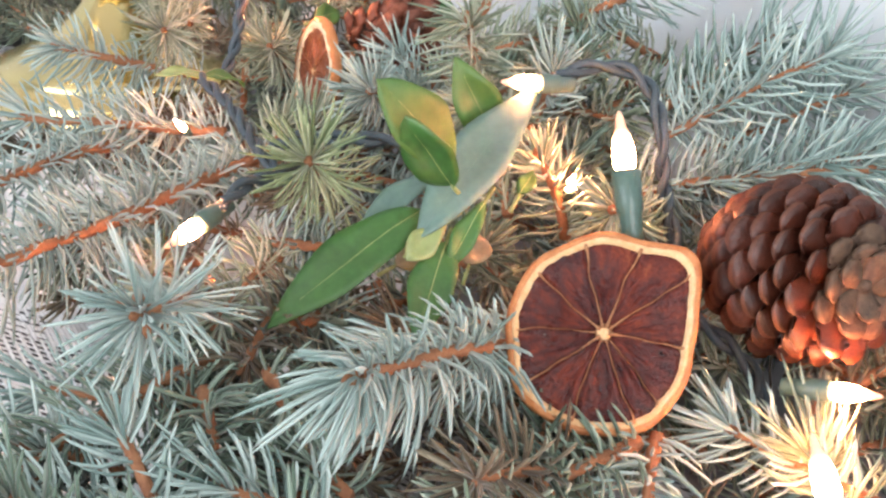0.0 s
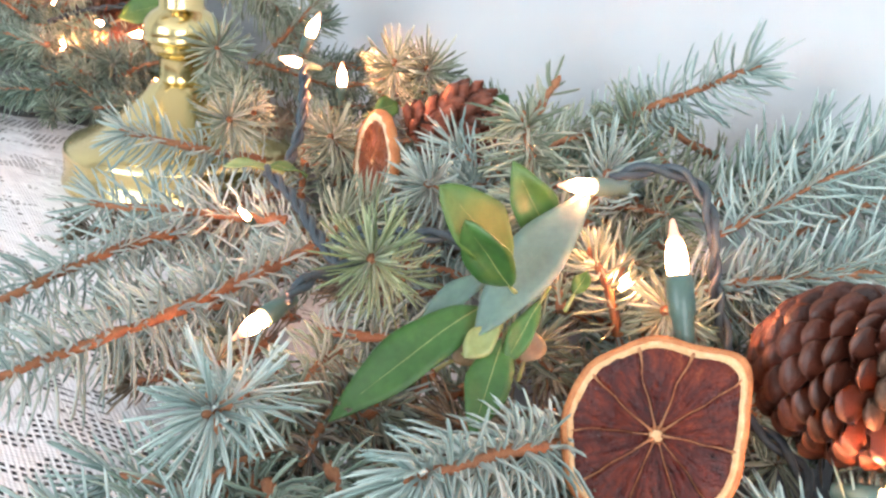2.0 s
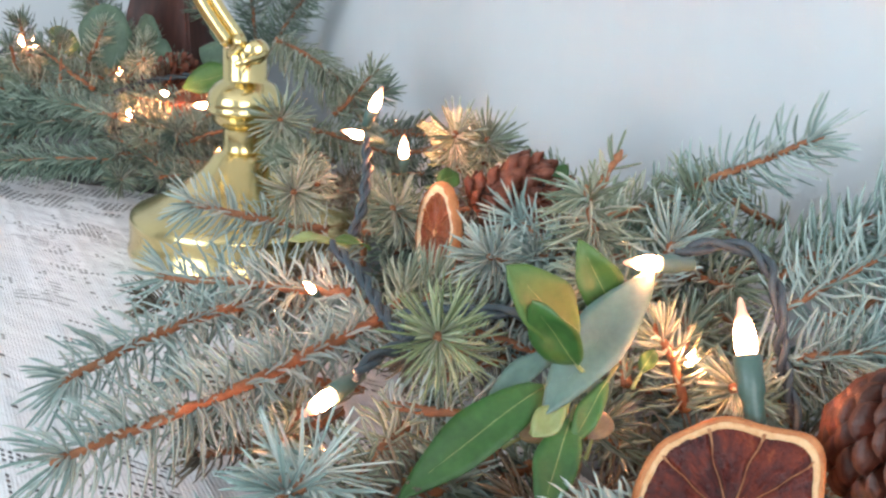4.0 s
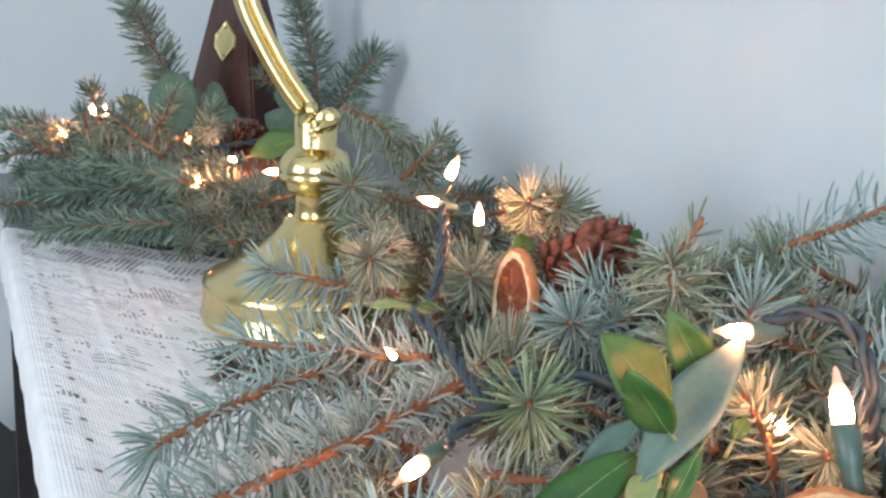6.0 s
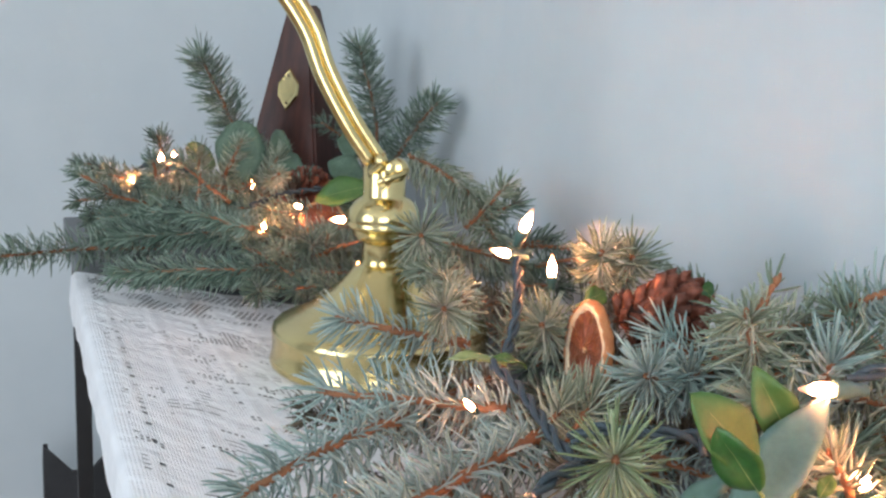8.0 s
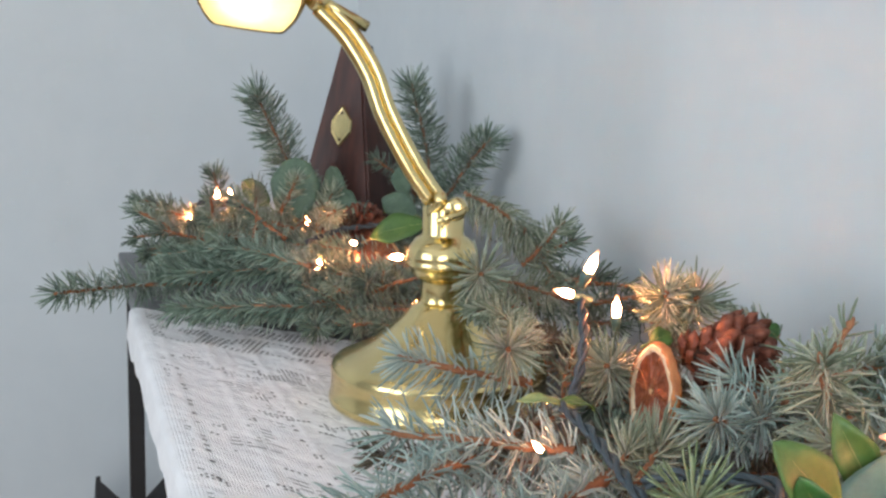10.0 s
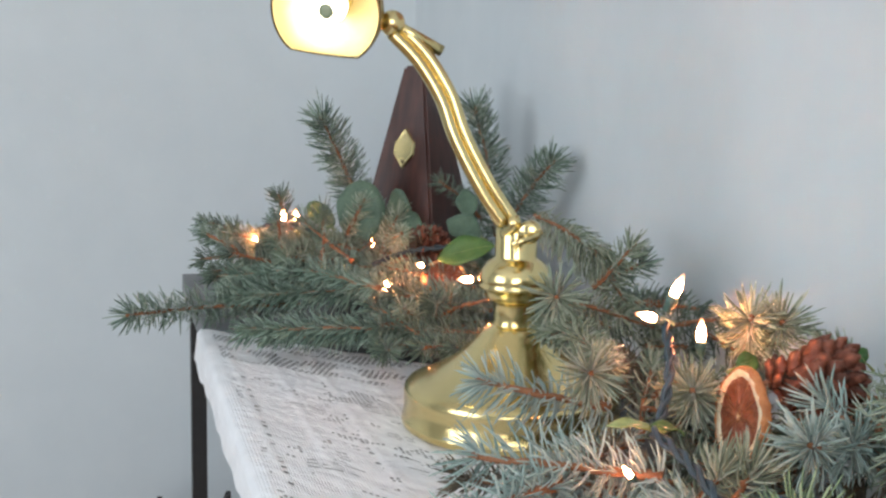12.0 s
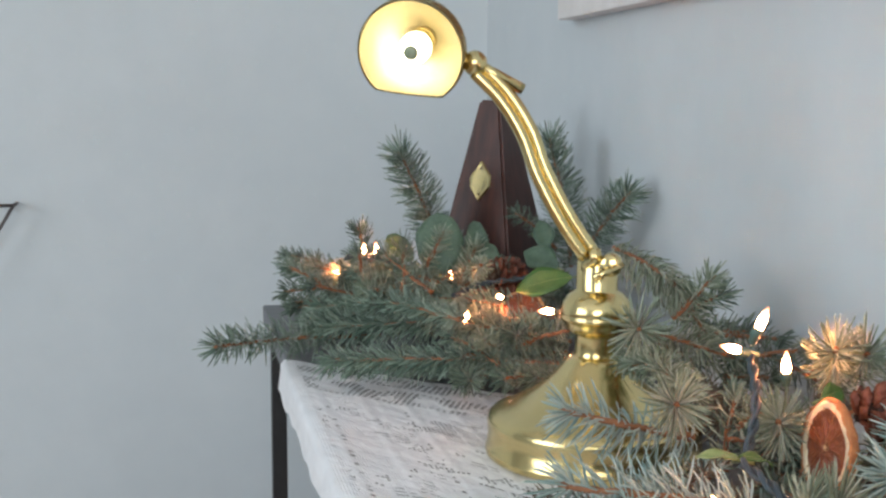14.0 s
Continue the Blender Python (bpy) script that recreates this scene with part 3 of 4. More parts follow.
spruce((0.1219, 0.9037, 0.8200), (0.0245, 1.0990, 0.7984), 0.020, "m", density=1.5)
spruce((0.2166, 0.9419, 0.8100), (0.1234, 1.0217, 0.8193), 0.020, "m", density=1.5)
spruce((0.1929, 0.7266, 0.8200), (0.1688, 0.5610, 0.8400), 0.018, "g")
spruce((0.2377, 0.5384, 0.8513), (0.2207, 0.5061, 0.8736), 0.024, "g")
spruce((0.2300, 0.4150, 0.8430), (0.2660, 0.4400, 0.8500), 0.024, "g", density=0.8)
spruce((0.1956, 0.5597, 0.8200), (0.2010, 0.5365, 0.8350), 0.016, "g")
spruce((0.2630, 0.7945, 0.8630), (0.2761, 0.7700, 0.8289), 0.022, "g", droop=0.3, density=1.5)
spruce((0.2380, 0.7806, 0.8282), (0.2905, 0.7427, 0.8143), 0.022, "g", droop=0.2, density=1.4)
spruce((0.2624, 0.7856, 0.8371), (0.2931, 0.7796, 0.8552), 0.019, "m")

def fill_branches():
    """The packed inside of the garland: twigs in loose layers, zone by zone along the table."""
    rng = random.Random(21)
    packed = {k: [] for k in NEEDLE}
    packed["stems"] = bmesh.new()

    def zone(n, xs, ys, zs, kinds, size, lean, needle=(0.014, 0.020), deep=False):
        for _ in range(n):
            p = Vector((rng.uniform(*xs), rng.uniform(*ys), rng.uniform(*zs)))
            d = Vector(lean) + Vector((rng.uniform(-1, 1), rng.uniform(-1, 1), rng.uniform(-0.22, 0.25)))
            tip = p + d.normalized() * rng.uniform(*size)
            tip.x, tip.z = min(max(tip.x, xs[0] - 0.03), WALL_X - 0.02), max(tip.z, 0.764)
            spruce(p, tip, rng.uniform(*needle), rng.choice(kinds), density=0.75, rosette=22, buds=0, rng=rng, bundle=packed if deep else None)

    # Kinds d and y bring the painted shade into the depths.
    zone(16, (0.09, 0.30), (0.06, 0.19), (0.765, 0.774), "gmd", (0.04, 0.06), (-0.4, -0.2, 0.0), deep=True)
    zone(26, (0.045, 0.13), (0.16, 0.29), (0.764, 0.772), "mmd", (0.03, 0.05), (-0.5, -0.2, 0.0), deep=True)
    zone(20, (0.020, 0.120), (0.20, 0.285), (0.768, 0.786), "mmb", (0.03, 0.05), (-0.6, -0.2, 0.0), (0.019, 0.023))
    zone(50, (0.115, 0.30), (0.20, 0.33), (0.766, 0.793), "yydg", (0.04, 0.07), (-0.3, -0.3, 0.05), deep=True)
    zone(54, (0.10, 0.31), (0.34, 0.62), (0.768, 0.802), "yydgb", (0.04, 0.07), (-0.4, -0.4, 0.1), deep=True)
    zone(28, (0.245, 0.33), (0.58, 0.92), (0.770, 0.820), "ydd", (0.04, 0.07), (-0.3, -0.6, 0.0), deep=True)
    zone(62, (0.05, 0.32), (1.07, 1.30), (0.770, 0.805), "ddm", (0.05, 0.09), (-0.6, -0.2, 0.1), deep=True)
    zone(26, (0.26, 0.335), (0.14, 0.56), (0.785, 0.835), "dbg", (0.04, 0.06), (-0.3, -0.6, -0.05))
    zone(34, (0.03, 0.24), (1.00, 1.16), (0.795, 0.830), "dmmg", (0.035, 0.06), (-0.3, -0.4, 0.35))
    zone(12, (0.07, 0.19), (0.90, 1.00), (0.764, 0.774), "dmm", (0.04, 0.07), (-0.5, -0.2, 0.0))
    zone(14, (0.235, 0.30), (0.35, 0.44), (0.822, 0.846), "bgm", (0.03, 0.05), (0.2, -0.4, 0.25), (0.018, 0.023))
    zone(10, (0.15, 0.24), (0.86, 0.96), (0.768, 0.800), "ddg", (0.04, 0.07), (-0.5, -0.4, 0.1))
    t = thing("spruce_filling", (0.2, 0.6, TOP))
    inv = t.matrix_world.inverted()
    packed["stems"].transform(inv)
    part("stems", packed["stems"], BARK, t)
    for k in NEEDLE:
        if packed[k]:
            me = needle_mesh(packed[k])
            me.transform(inv)
            part("needles", me, NEEDLE[k], t)
    tagged(t, "packed short spruce twigs filling the inside of the garland", "spruce twigs", kind="stuff")


fill_branches()


# ---------------------------------------------------------------- brass lamp
def desk_lamp():
    ax, ay = 0.1772, 0.7330
    t = thing("desk_lamp", (ax, ay, TOP + 0.004))
    base = [(0.0730, 0.0), (0.0752, 0.0015), (0.0758, 0.004), (0.0754, 0.0065), (0.0742, 0.0078), (0.0742, 0.020), (0.0745, 0.024), (0.0738, 0.0272), (0.0714, 0.0298),
            (0.0672, 0.0318), (0.0580, 0.0358), (0.0490, 0.0408), (0.0405, 0.0466), (0.0330, 0.0528), (0.0268, 0.0592), (0.0220, 0.0650), (0.0190, 0.0690), (0.0166, 0.0706), (0.0130, 0.0708)]
    part("base", lathe(base, 72), BRASS, t)
    column = [(0.0158, 0.0690), (0.0146, 0.0712), (0.0142, 0.0730), (0.0141, 0.0845), (0.0146, 0.0852), (0.0168, 0.0862), (0.0194, 0.0882), (0.0210, 0.0910), (0.0216, 0.0940), (0.0224, 0.0948),
              (0.0242, 0.0954), (0.0250, 0.0968), (0.0248, 0.0982), (0.0240, 0.0990), (0.0246, 0.1002), (0.0247, 0.1024), (0.0242, 0.1052), (0.0230, 0.1082), (0.0212, 0.1110), (0.0188, 0.1135),
              (0.0162, 0.1152), (0.0148, 0.1160), (0.0142, 0.1172), (0.0142, 0.1362), (0.0137, 0.1372), (0.0040, 0.1376)]
    part("column", lathe(column, 48), BRASS, t)
    inv = t.matrix_world.inverted()

    def put(name, bm, label="", under=None):
        bm.transform(inv)
        return part(name, bm, BRASS, under or t, label)

    J = Vector((0.1786, 0.7150, 0.8910))
    disc = put("joint_disc", tube([J + Vector((-0.004, -0.013, 0)), J + Vector((-0.0035, -0.012, 0)), J + Vector((0.002, 0.0, 0)), J + Vector((0.005, 0.010, 0))], [0.0060, 0.0073, 0.0073, 0.0064], 28))
    put("wing_lever", tube([J + Vector((-0.017, -0.016, -0.007)), J + Vector((-0.008, -0.016, -0.004)), J + Vector((0.004, -0.015, 0.001))], [0.0023, 0.0022, 0.0017], 12), under=disc)
    put("fork", tube([(ax - 0.008, ay - 0.004, 0.884), (ax - 0.009, ay - 0.006, 0.890), J + Vector((-0.010, -0.002, 0.004)), J + Vector((-0.011, -0.001, 0.010))], [0.0052, 0.0050, 0.0046, 0.0040], 16))
    arm = smooth_path([(0.1669, 0.7215, 0.8958), (0.1515, 0.7260, 0.9194), (0.1353, 0.7319, 0.9514), (0.1258, 0.7354, 0.9777), (0.1114, 0.7398, 1.0013), (0.0947, 0.7438, 1.0187)], 40)
    off = Vector((0.0037, 0.0010, 0.0016))
    for s in (-1, 1):
        put("arm_tube", tube([p + off * s for p in arm], 0.0042, 14))
    S = Vector((0.0914, 0.7432, 1.0235))
    ball = bmesh.new()
    bmesh.ops.create_uvsphere(ball, u_segments=24, v_segments=14, radius=0.0084)
    ball.transform(Matrix.Translation(S))
    put("shade_joint", ball)
    put("rear_handle", tube([S, S + (Vector((0.1247, 0.7426, 1.0066)) - S) * 0.5, Vector((0.1247, 0.7426, 1.0066))], [0.0036, 0.0038, 0.0038], 14))
    # bowl-shaped shade, open towards the room, its lower side cut straight
    c = Vector((0.0488, 0.7426, 1.0302))
    r, seg, rings = 0.0360, 64, 26
    n = Vector((-0.42, -0.86, -0.30)).normalized()
    m = turn_to(n, (0, 0, 1))
    bm = bmesh.new()
    rows = []
    for i in range(rings + 1):
        a = math.pi * (0.54 - 0.54 * i / rings * 0.985)
        row = []
        for k in range(seg):
            b = 2 * math.pi * k / seg
            p = Vector((r * math.sin(a) * math.cos(b), r * math.sin(a) * math.sin(b), -r * math.cos(a) * 1.05))
            q = m @ p
            low = -0.0275 - 0.12 * q.x
            if q.z < low:
                q.z = low + (q.z - low) * 0.10
            row.append(bm.verts.new(q))
        rows.append(row)
    for a, b in zip(rows, rows[1:]):
        for k in range(seg):
            bm.faces.new((a[k], a[(k + 1) % seg], b[(k + 1) % seg], b[k]))
    bm.faces.new(rows[-1])
    bm.transform(Matrix.Translation(c))
    lining = bm.copy()
    bmesh.ops.solidify(bm, geom=bm.faces[:], thickness=0.0010)
    shade = put("shade", bm, "polished brass bowl shade")
    for v in lining.verts:
        v.co = c + (v.co - c) * 0.962 + n * 0.0003
    lining.transform(inv)
    part("shade_glare_lining", lining, LINING, shade, "inside of the brass shade, paled to stand for the lamp's glare")
    globe = bmesh.new()
    bmesh.ops.create_uvsphere(globe, u_segments=24, v_segments=16, radius=0.0105)
    for v in globe.verts:
        v.co.z *= 1.3
    globe.transform(Matrix.Translation(c - n * 0.010) @ turn_to(n))
    globe.transform(inv)
    lit = part("light_bulb", globe, GLOW_FAR, t, "lit lamp globe")
    cap = lathe([(0.0050, 0.0), (0.0048, 0.0008), (0.0034, 0.0018), (0.0010, 0.0022)], 20)
    cap.transform(Matrix.Translation(c - n * 0.010) @ turn_to(n) @ Matrix.Translation((0, 0, 0.0128)))
    cap.transform(inv)
    part("bulb_cap", cap, CROWN, lit, "grey-green crown of the lamp globe")
    put("bulb_socket", tube([c - n * 0.034, c - n * 0.022], 0.009, 20))
    tagged(t, "polished brass desk lamp with bowl shade, switched on", "lamp")


desk_lamp()


# ---------------------------------------------------------------- metronome
def metronome():
    m = pose(0.2380, 1.2170, 0.7505, 0, 0, -46)
    t = thing("metronome", m=m)
    h, b, a = 0.250, 0.060, 0.0125

    def frustum(z0, z1, grow=0.0, bevel=0.0012):
        bm = bmesh.new()
        rows = []
        for z in (z0, z1):
            w = b + (a - b) * z / h + grow
            rows.append([bm.verts.new((sx * w, sy * w, z)) for sx, sy in ((-1, -1), (1, -1), (1, 1), (-1, 1))])
        for k in range(4):
            bm.faces.new((rows[0][k], rows[0][(k + 1) % 4], rows[1][(k + 1) % 4], rows[1][k]))
        bm.faces.new(rows[0][::-1])
        bm.faces.new(rows[1])
        bmesh.ops.bevel(bm, geom=bm.edges[:], offset=bevel, segments=2, affect="EDGES")
        return bm

    part("plinth", frustum(0.0, 0.022, 0.006), MAHOGANY, t, smooth=False)
    part("case", frustum(0.0221, h, 0.0, 0.0025), MAHOGANY, t, smooth=False)
    # six-sided brass plate on the front face
    slope = math.atan2(b - a, h)
    z = 0.163
    w = b + (a - b) * z / h
    bm = bmesh.new()
    outline = [(0, -0.0225), (0.0125, -0.0065), (0.0125, 0.0065), (0, 0.0225), (-0.0125, 0.0065), (-0.0125, -0.0065)]
    lo = [bm.verts.new((x, 0, y)) for x, y in outline]
    hi = [bm.verts.new((x * 0.9, -0.0022, y * 0.92)) for x, y in outline]
    inn = [bm.verts.new((x * 0.72, -0.0016, y * 0.76)) for x, y in outline]
    for r0, r1 in ((lo, hi), (hi, inn)):
        for k in range(6):
            bm.faces.new((r0[k], r0[(k + 1) % 6], r1[(k + 1) % 6], r1[k]))
    bm.faces.new(inn)
    bmesh.ops.recalc_face_normals(bm, faces=bm.faces[:])
    bm.transform(pose(0.0, -w - 0.0004, z) @ Matrix.Rotation(-slope, 4, "X"))
    plate = part("brass_plate", bm, BRASS, t, "six-sided brass plate", smooth=False)
    for dz in (-0.014, 0.014):
        k = bmesh.new()
        bmesh.ops.create_uvsphere(k, u_segments=10, v_segments=6, radius=0.0012)
        k.transform(pose(0.0, -w - 0.0026, z) @ Matrix.Rotation(-slope, 4, "X") @ Matrix.Translation((0, 0, dz)))
        part("screw", k, CONE_CORE, plate)
    tagged(t, "dark mahogany pyramid metronome with brass plate", "metronome")


metronome()


# ---------------------------------------------------------------- dried orange slices
def orange_slice(at, normal, up, radius, flesh, label, flat=0.0, segments=10, seed=1, pith=0.0, white=None):
    rng = random.Random(seed)
    t = thing("dried_orange_slice", m=Matrix.Translation(at) @ turn_to(normal, up))
    th = radius * 0.10

    def edge(a):
        """The slice's uneven outline: x of the local turn is up."""
        k = 1 + 0.022 * math.sin(3 * a + 1) + 0.018 * math.sin(5 * a + 2.2) + 0.010 * math.sin(9 * a)
        if flat:
            d = math.cos(a - math.radians(-92))
            k -= 0.10 * max(0, d) ** 8 * flat
            k += 0.27 * max(0, math.cos(a - math.radians(-43))) ** 22 * flat
            k += 0.06 * max(0, -math.cos(a)) ** 4 * flat
        return radius * k

    steps = 120
    bm = bmesh.new()
    loops = []
    for f, z in ((0.93, -th), (0.985, -th * 0.9), (1.0, -th * 0.2), (0.995, th * 0.6), (0.965, th * 1.15), (0.925, th * 1.0)):
        loops.append([bm.verts.new((edge(a) * f * math.cos(a), edge(a) * f * math.sin(a), z + 0.0003 * math.sin(a * 17 + z * 900) + 0.0005 * noise.noise(Vector((math.cos(a) * 9, math.sin(a) * 9, f * 3))))) for a in [2 * math.pi * k / steps for k in range(steps)]])
    for p, q in zip(loops, loops[1:]):
        for k in range(steps):
            bm.faces.new((p[k], p[(k + 1) % steps], q[(k + 1) % steps], q[k]))
    part("rind", bm, RIND, t, "dry orange-brown rind")
    bm = bmesh.new()
    loops = []
    for f, z in ((0.93, -th * 0.95), (0.93, th * 1.02), (0.90 - pith * 0.5, th * 0.98), (0.865 - pith, th * 0.80), (0.85 - pith, th * 0.5)):
        loops.append([bm.verts.new((edge(a) * f * math.cos(a), edge(a) * f * math.sin(a), z)) for a in [2 * math.pi * k / steps for k in range(steps)]])
    for p, q in zip(loops, loops[1:]):
        for k in range(steps):
            bm.faces.new((p[k], p[(k + 1) % steps], q[(k + 1) % steps], q[k]))
    bm.faces.new(loops[0][::-1])
    part("pith", bm, white or PITH, t, "cream dried pith")
    bm = bmesh.new()
    loops = [[bm.verts.new((edge(a) * f * math.cos(a), edge(a) * f * math.sin(a), th * z)) for a in [2 * math.pi * k / steps for k in range(steps)]] for f, z in ((0.868 - pith, 0.10), (0.6, 0.05), (0.3, 0.05), (0.04, 0.10))]
    for p, q in zip(loops, loops[1:]):
        for k in range(steps):
            bm.faces.new((p[k], p[(k + 1) % steps], q[(k + 1) % steps], q[k]))
    bm.faces.new(loops[-1])
    part("membrane", bm, MEMBRANE, t, "thin brown membranes between the segments")
    cuts = [0.3 + 2 * math.pi * (i + rng.uniform(-0.22, 0.22)) / segments for i in range(segments)]
    phases = [rng.uniform(0, 6) for _ in cuts]
    ends = [rng.uniform(0.895, 0.915) - pith for _ in cuts]

    def cut(i, f):
        """The angle of a wall between two segments at the share f of the radius."""
        p = phases[i % segments]
        return cuts[i % segments] + 2 * math.pi * (i // segments) + (0.034 * math.sin(f * 5 + p) + 0.014 * math.sin(f * 17 + p * 2)) * min(f * 2, 1)

    for i0 in range(segments):
        bm = bmesh.new()
        na, nr = 18, 14
        gap = 0.00014
        grid = []
        out = ends[i0] - 0.030 * max(0, math.cos(cuts[i0] + 0.3 + math.radians(100)))
        for i in range(nr + 1):
            f = 0.09 + (out - 0.09) * i / nr
            a0, a1 = cut(i0, f), cut(i0 + 1, f)
            row = []
            for j in range(na + 1):
                u = j / na
                rmid = edge(a0 + (a1 - a0) * u) * f
                g = min(0.42 * (a1 - a0), gap / max(rmid, 1e-4))
                a = a0 + g + (a1 - a0 - 2 * g) * u
                rr = edge(a) * f * (1 - 0.045 * (2 * u - 1) ** 6 * (i / nr) ** 3)
                rim = min(i / nr, 1 - i / nr, u, 1 - u)
                z = th * (0.66 + 0.34 * min(rim * 7, 1) ** 0.5 - 0.46 * min(rim * 2.4, 1) ** 1.6)
                q = Vector((rr * math.cos(a), rr * math.sin(a), i0 * 0.01))
                z += 0.0006 * noise.noise(q * 300) + 0.0003 * noise.noise(q * 900)
                row.append(bm.verts.new((rr * math.cos(a), rr * math.sin(a), z)))
            grid.append(row)
        for i in range(nr):
            for j in range(na):
                bm.faces.new((grid[i][j], grid[i + 1][j], grid[i + 1][j + 1], grid[i][j + 1]))
        part("segment", bm, flesh, t)
        pts = []
        for k in range(11):
            f = 0.05 + (0.90 - pith - 0.05) * k / 10
            a = cut(i0, f)
            pts.append((edge(a) * f * math.cos(a), edge(a) * f * math.sin(a), th * (0.80 + 0.10 * math.sin(k + phases[i0]))))
        thin = rng.uniform(0.35, 1.15)
        part("segment_wall", tube(pts, [radius * w * thin * 0.75 for w in (0.024, 0.015, 0.010, 0.008, 0.007, 0.007, 0.007, 0.008, 0.010, 0.015, 0.030)], 6), MEMBRANE, t)
    core = bmesh.new()
    bmesh.ops.create_icosphere(core, subdivisions=3, radius=radius * 0.065)
    for v in core.verts:
        v.co *= 1 + 0.35 * noise.noise(v.co * 900)
        v.co.z = v.co.z * 0.5 + th * 0.75
    part("core", core, PITH, t)
    tagged(t, label, "orange slice", "orange slices")
    return t


orange_slice((0.1690, 0.2206, 0.8232), (-0.5347, -0.7470, 0.5151), (0.05, 0.02, 1), 0.0262, FLESH, "dried orange slice with dark red flesh among spruce", 1.0, 10, 5)
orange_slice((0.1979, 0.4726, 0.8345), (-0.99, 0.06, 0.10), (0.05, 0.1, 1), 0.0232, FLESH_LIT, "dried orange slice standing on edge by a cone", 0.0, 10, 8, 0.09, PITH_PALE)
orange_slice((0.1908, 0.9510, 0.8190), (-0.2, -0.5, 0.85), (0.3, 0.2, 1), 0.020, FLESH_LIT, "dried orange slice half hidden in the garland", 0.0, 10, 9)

# ---------------------------------------------------------------- cones
def scale_mesh(name, length, width, thick, lip):
    """One cone scale: a spoon-shaped plate along +x that thickens to a rounded lip."""
    bm = bmesh.new()
    top, bot = [], []
    nu, nv = 5, 8
    for i in range(nu + 1):
        u = i / nu
        w = width * min(1.0, 0.40 + 0.85 * u) * (1.0 - 0.10 * u ** 6)
        a, b = [], []
        for j in range(nv + 1):
            v = j / nv * 2 - 1
            x = length * (u - 0.30 * u ** 3 * v ** 4 - 0.08 * u ** 3 * v * v)
            z = lip * u * u + 0.16 * width * (1 - v * v) * u - 0.10 * width * max(u - 0.75, 0) * 4 * (1 - v * v)
            a.append(bm.verts.new((x, v * w / 2, z + thick * (0.4 + 0.6 * u) * (1 - 0.5 * v * v))))
            b.append(bm.verts.new((x * 0.985, v * w / 2 * 0.98, z - thick * 0.5)))
        top.append(a)
        bot.append(b)
    for i in range(nu):
        for j in range(nv):
            bm.faces.new((top[i][j], top[i + 1][j], top[i + 1][j + 1], top[i][j + 1]))
            bm.faces.new((bot[i][j], bot[i][j + 1], bot[i + 1][j + 1], bot[i + 1][j]))
    for j in range(nv):
        bm.faces.new((top[nu][j], bot[nu][j], bot[nu][j + 1], top[nu][j + 1]))
    for i in range(nu):
        bm.faces.new((top[i][0], bot[i][0], bot[i + 1][0], top[i + 1][0]))
        bm.faces.new((top[i][nv], top[i + 1][nv], bot[i + 1][nv], bot[i][nv]))
    bmesh.ops.recalc_face_normals(bm, faces=bm.faces[:])
    me = bpy.data.meshes.new(name)
    bm.to_mesh(me)
    bm.free()
    me.polygons.foreach_set("use_smooth", [True] * len(me.polygons))
    return me


def pine_cone(at, axis, length, radius, count, mat, openness, label, seed=3, broad=0.6, thick=0.05, lip=0.24):
    """Scales in a golden spiral round the core; the axis runs from the pointed end to the blunt, stalked end."""
    rng = random.Random(seed)
    wild = 0.5 + 2.7 * openness
    t = thing("pine_cone", m=Matrix.Translation(at) @ turn_to(axis, (0, 0, 1)))
    core = lathe([(radius * 0.10, -length * 0.48), (radius * 0.42, -length * 0.25), (radius * 0.55, 0.1 * length), (radius * 0.5, 0.35 * length), (radius * 0.12, 0.47 * length)], 20)
    part("core", core, CONE_CORE, t)
    me = scale_mesh("scale", radius * 0.82, radius * broad, radius * thick, radius * lip)
    me.materials.append(mat)
    tipped = scale_mesh("end_scale", radius * 0.66, radius * 0.66, radius * 0.10, radius * 0.10)
    tipped.materials.append(UMBO if openness < 0.5 else mat)
    for i in range(count):
        u = (i + 0.5) / count
        z = (u - 0.5) * length * 0.96
        shape = (math.sin(min(u * 1.12 + 0.10, 1.0) * math.pi * 0.62) ** 0.8) if u < 0.8 else 1.0 - ((u - 0.8) / 0.2) ** 2 * 0.62
        a = i * 2.39996
        out = Vector((math.cos(a), math.sin(a), 0))
        end = u > 0.90
        # scales lie over one another towards the pointed end, those of the blunt end face backwards
        tilt = (0.95 - 1.75 * max(0, u - 0.45)) * (1 - openness) + openness * (0.5 - u)
        d = (out * math.cos(tilt) + Vector((0, 0, -1)) * math.sin(tilt)).normalized()
        size = (0.75 + 0.35 * math.sin(u * math.pi)) * rng.uniform(0.92, 1.1)
        root = out * radius * max(shape - 0.62 * size * math.cos(tilt), 0.05) + Vector((0, 0, z + radius * 0.5 * math.sin(tilt) * size))
        up = Vector((0, 0, 1)) * math.cos(tilt) + out * math.sin(tilt)
        turn = Matrix((d, up.cross(d), up)).transposed().to_4x4()
        s = new("scale", tipped if end else me)
        s.parent = t
        s.matrix_basis = Matrix.Translation(root) @ turn @ pose(0, 0, 0, rng.uniform(-10, 10) * wild, rng.uniform(-9, 6) * wild, rng.uniform(-7, 7) * wild) @ Matrix.Scale(size, 4)
    part("stalk", tube([(0, 0, 0.40 * length), (0, 0, 0.485 * length), (0.0008, 0.0004, 0.50 * length)], [radius * 0.16, radius * 0.11, radius * 0.07], 10), UMBO, t)
    tagged(t, label, "pine cone", "pine cones")
    return t


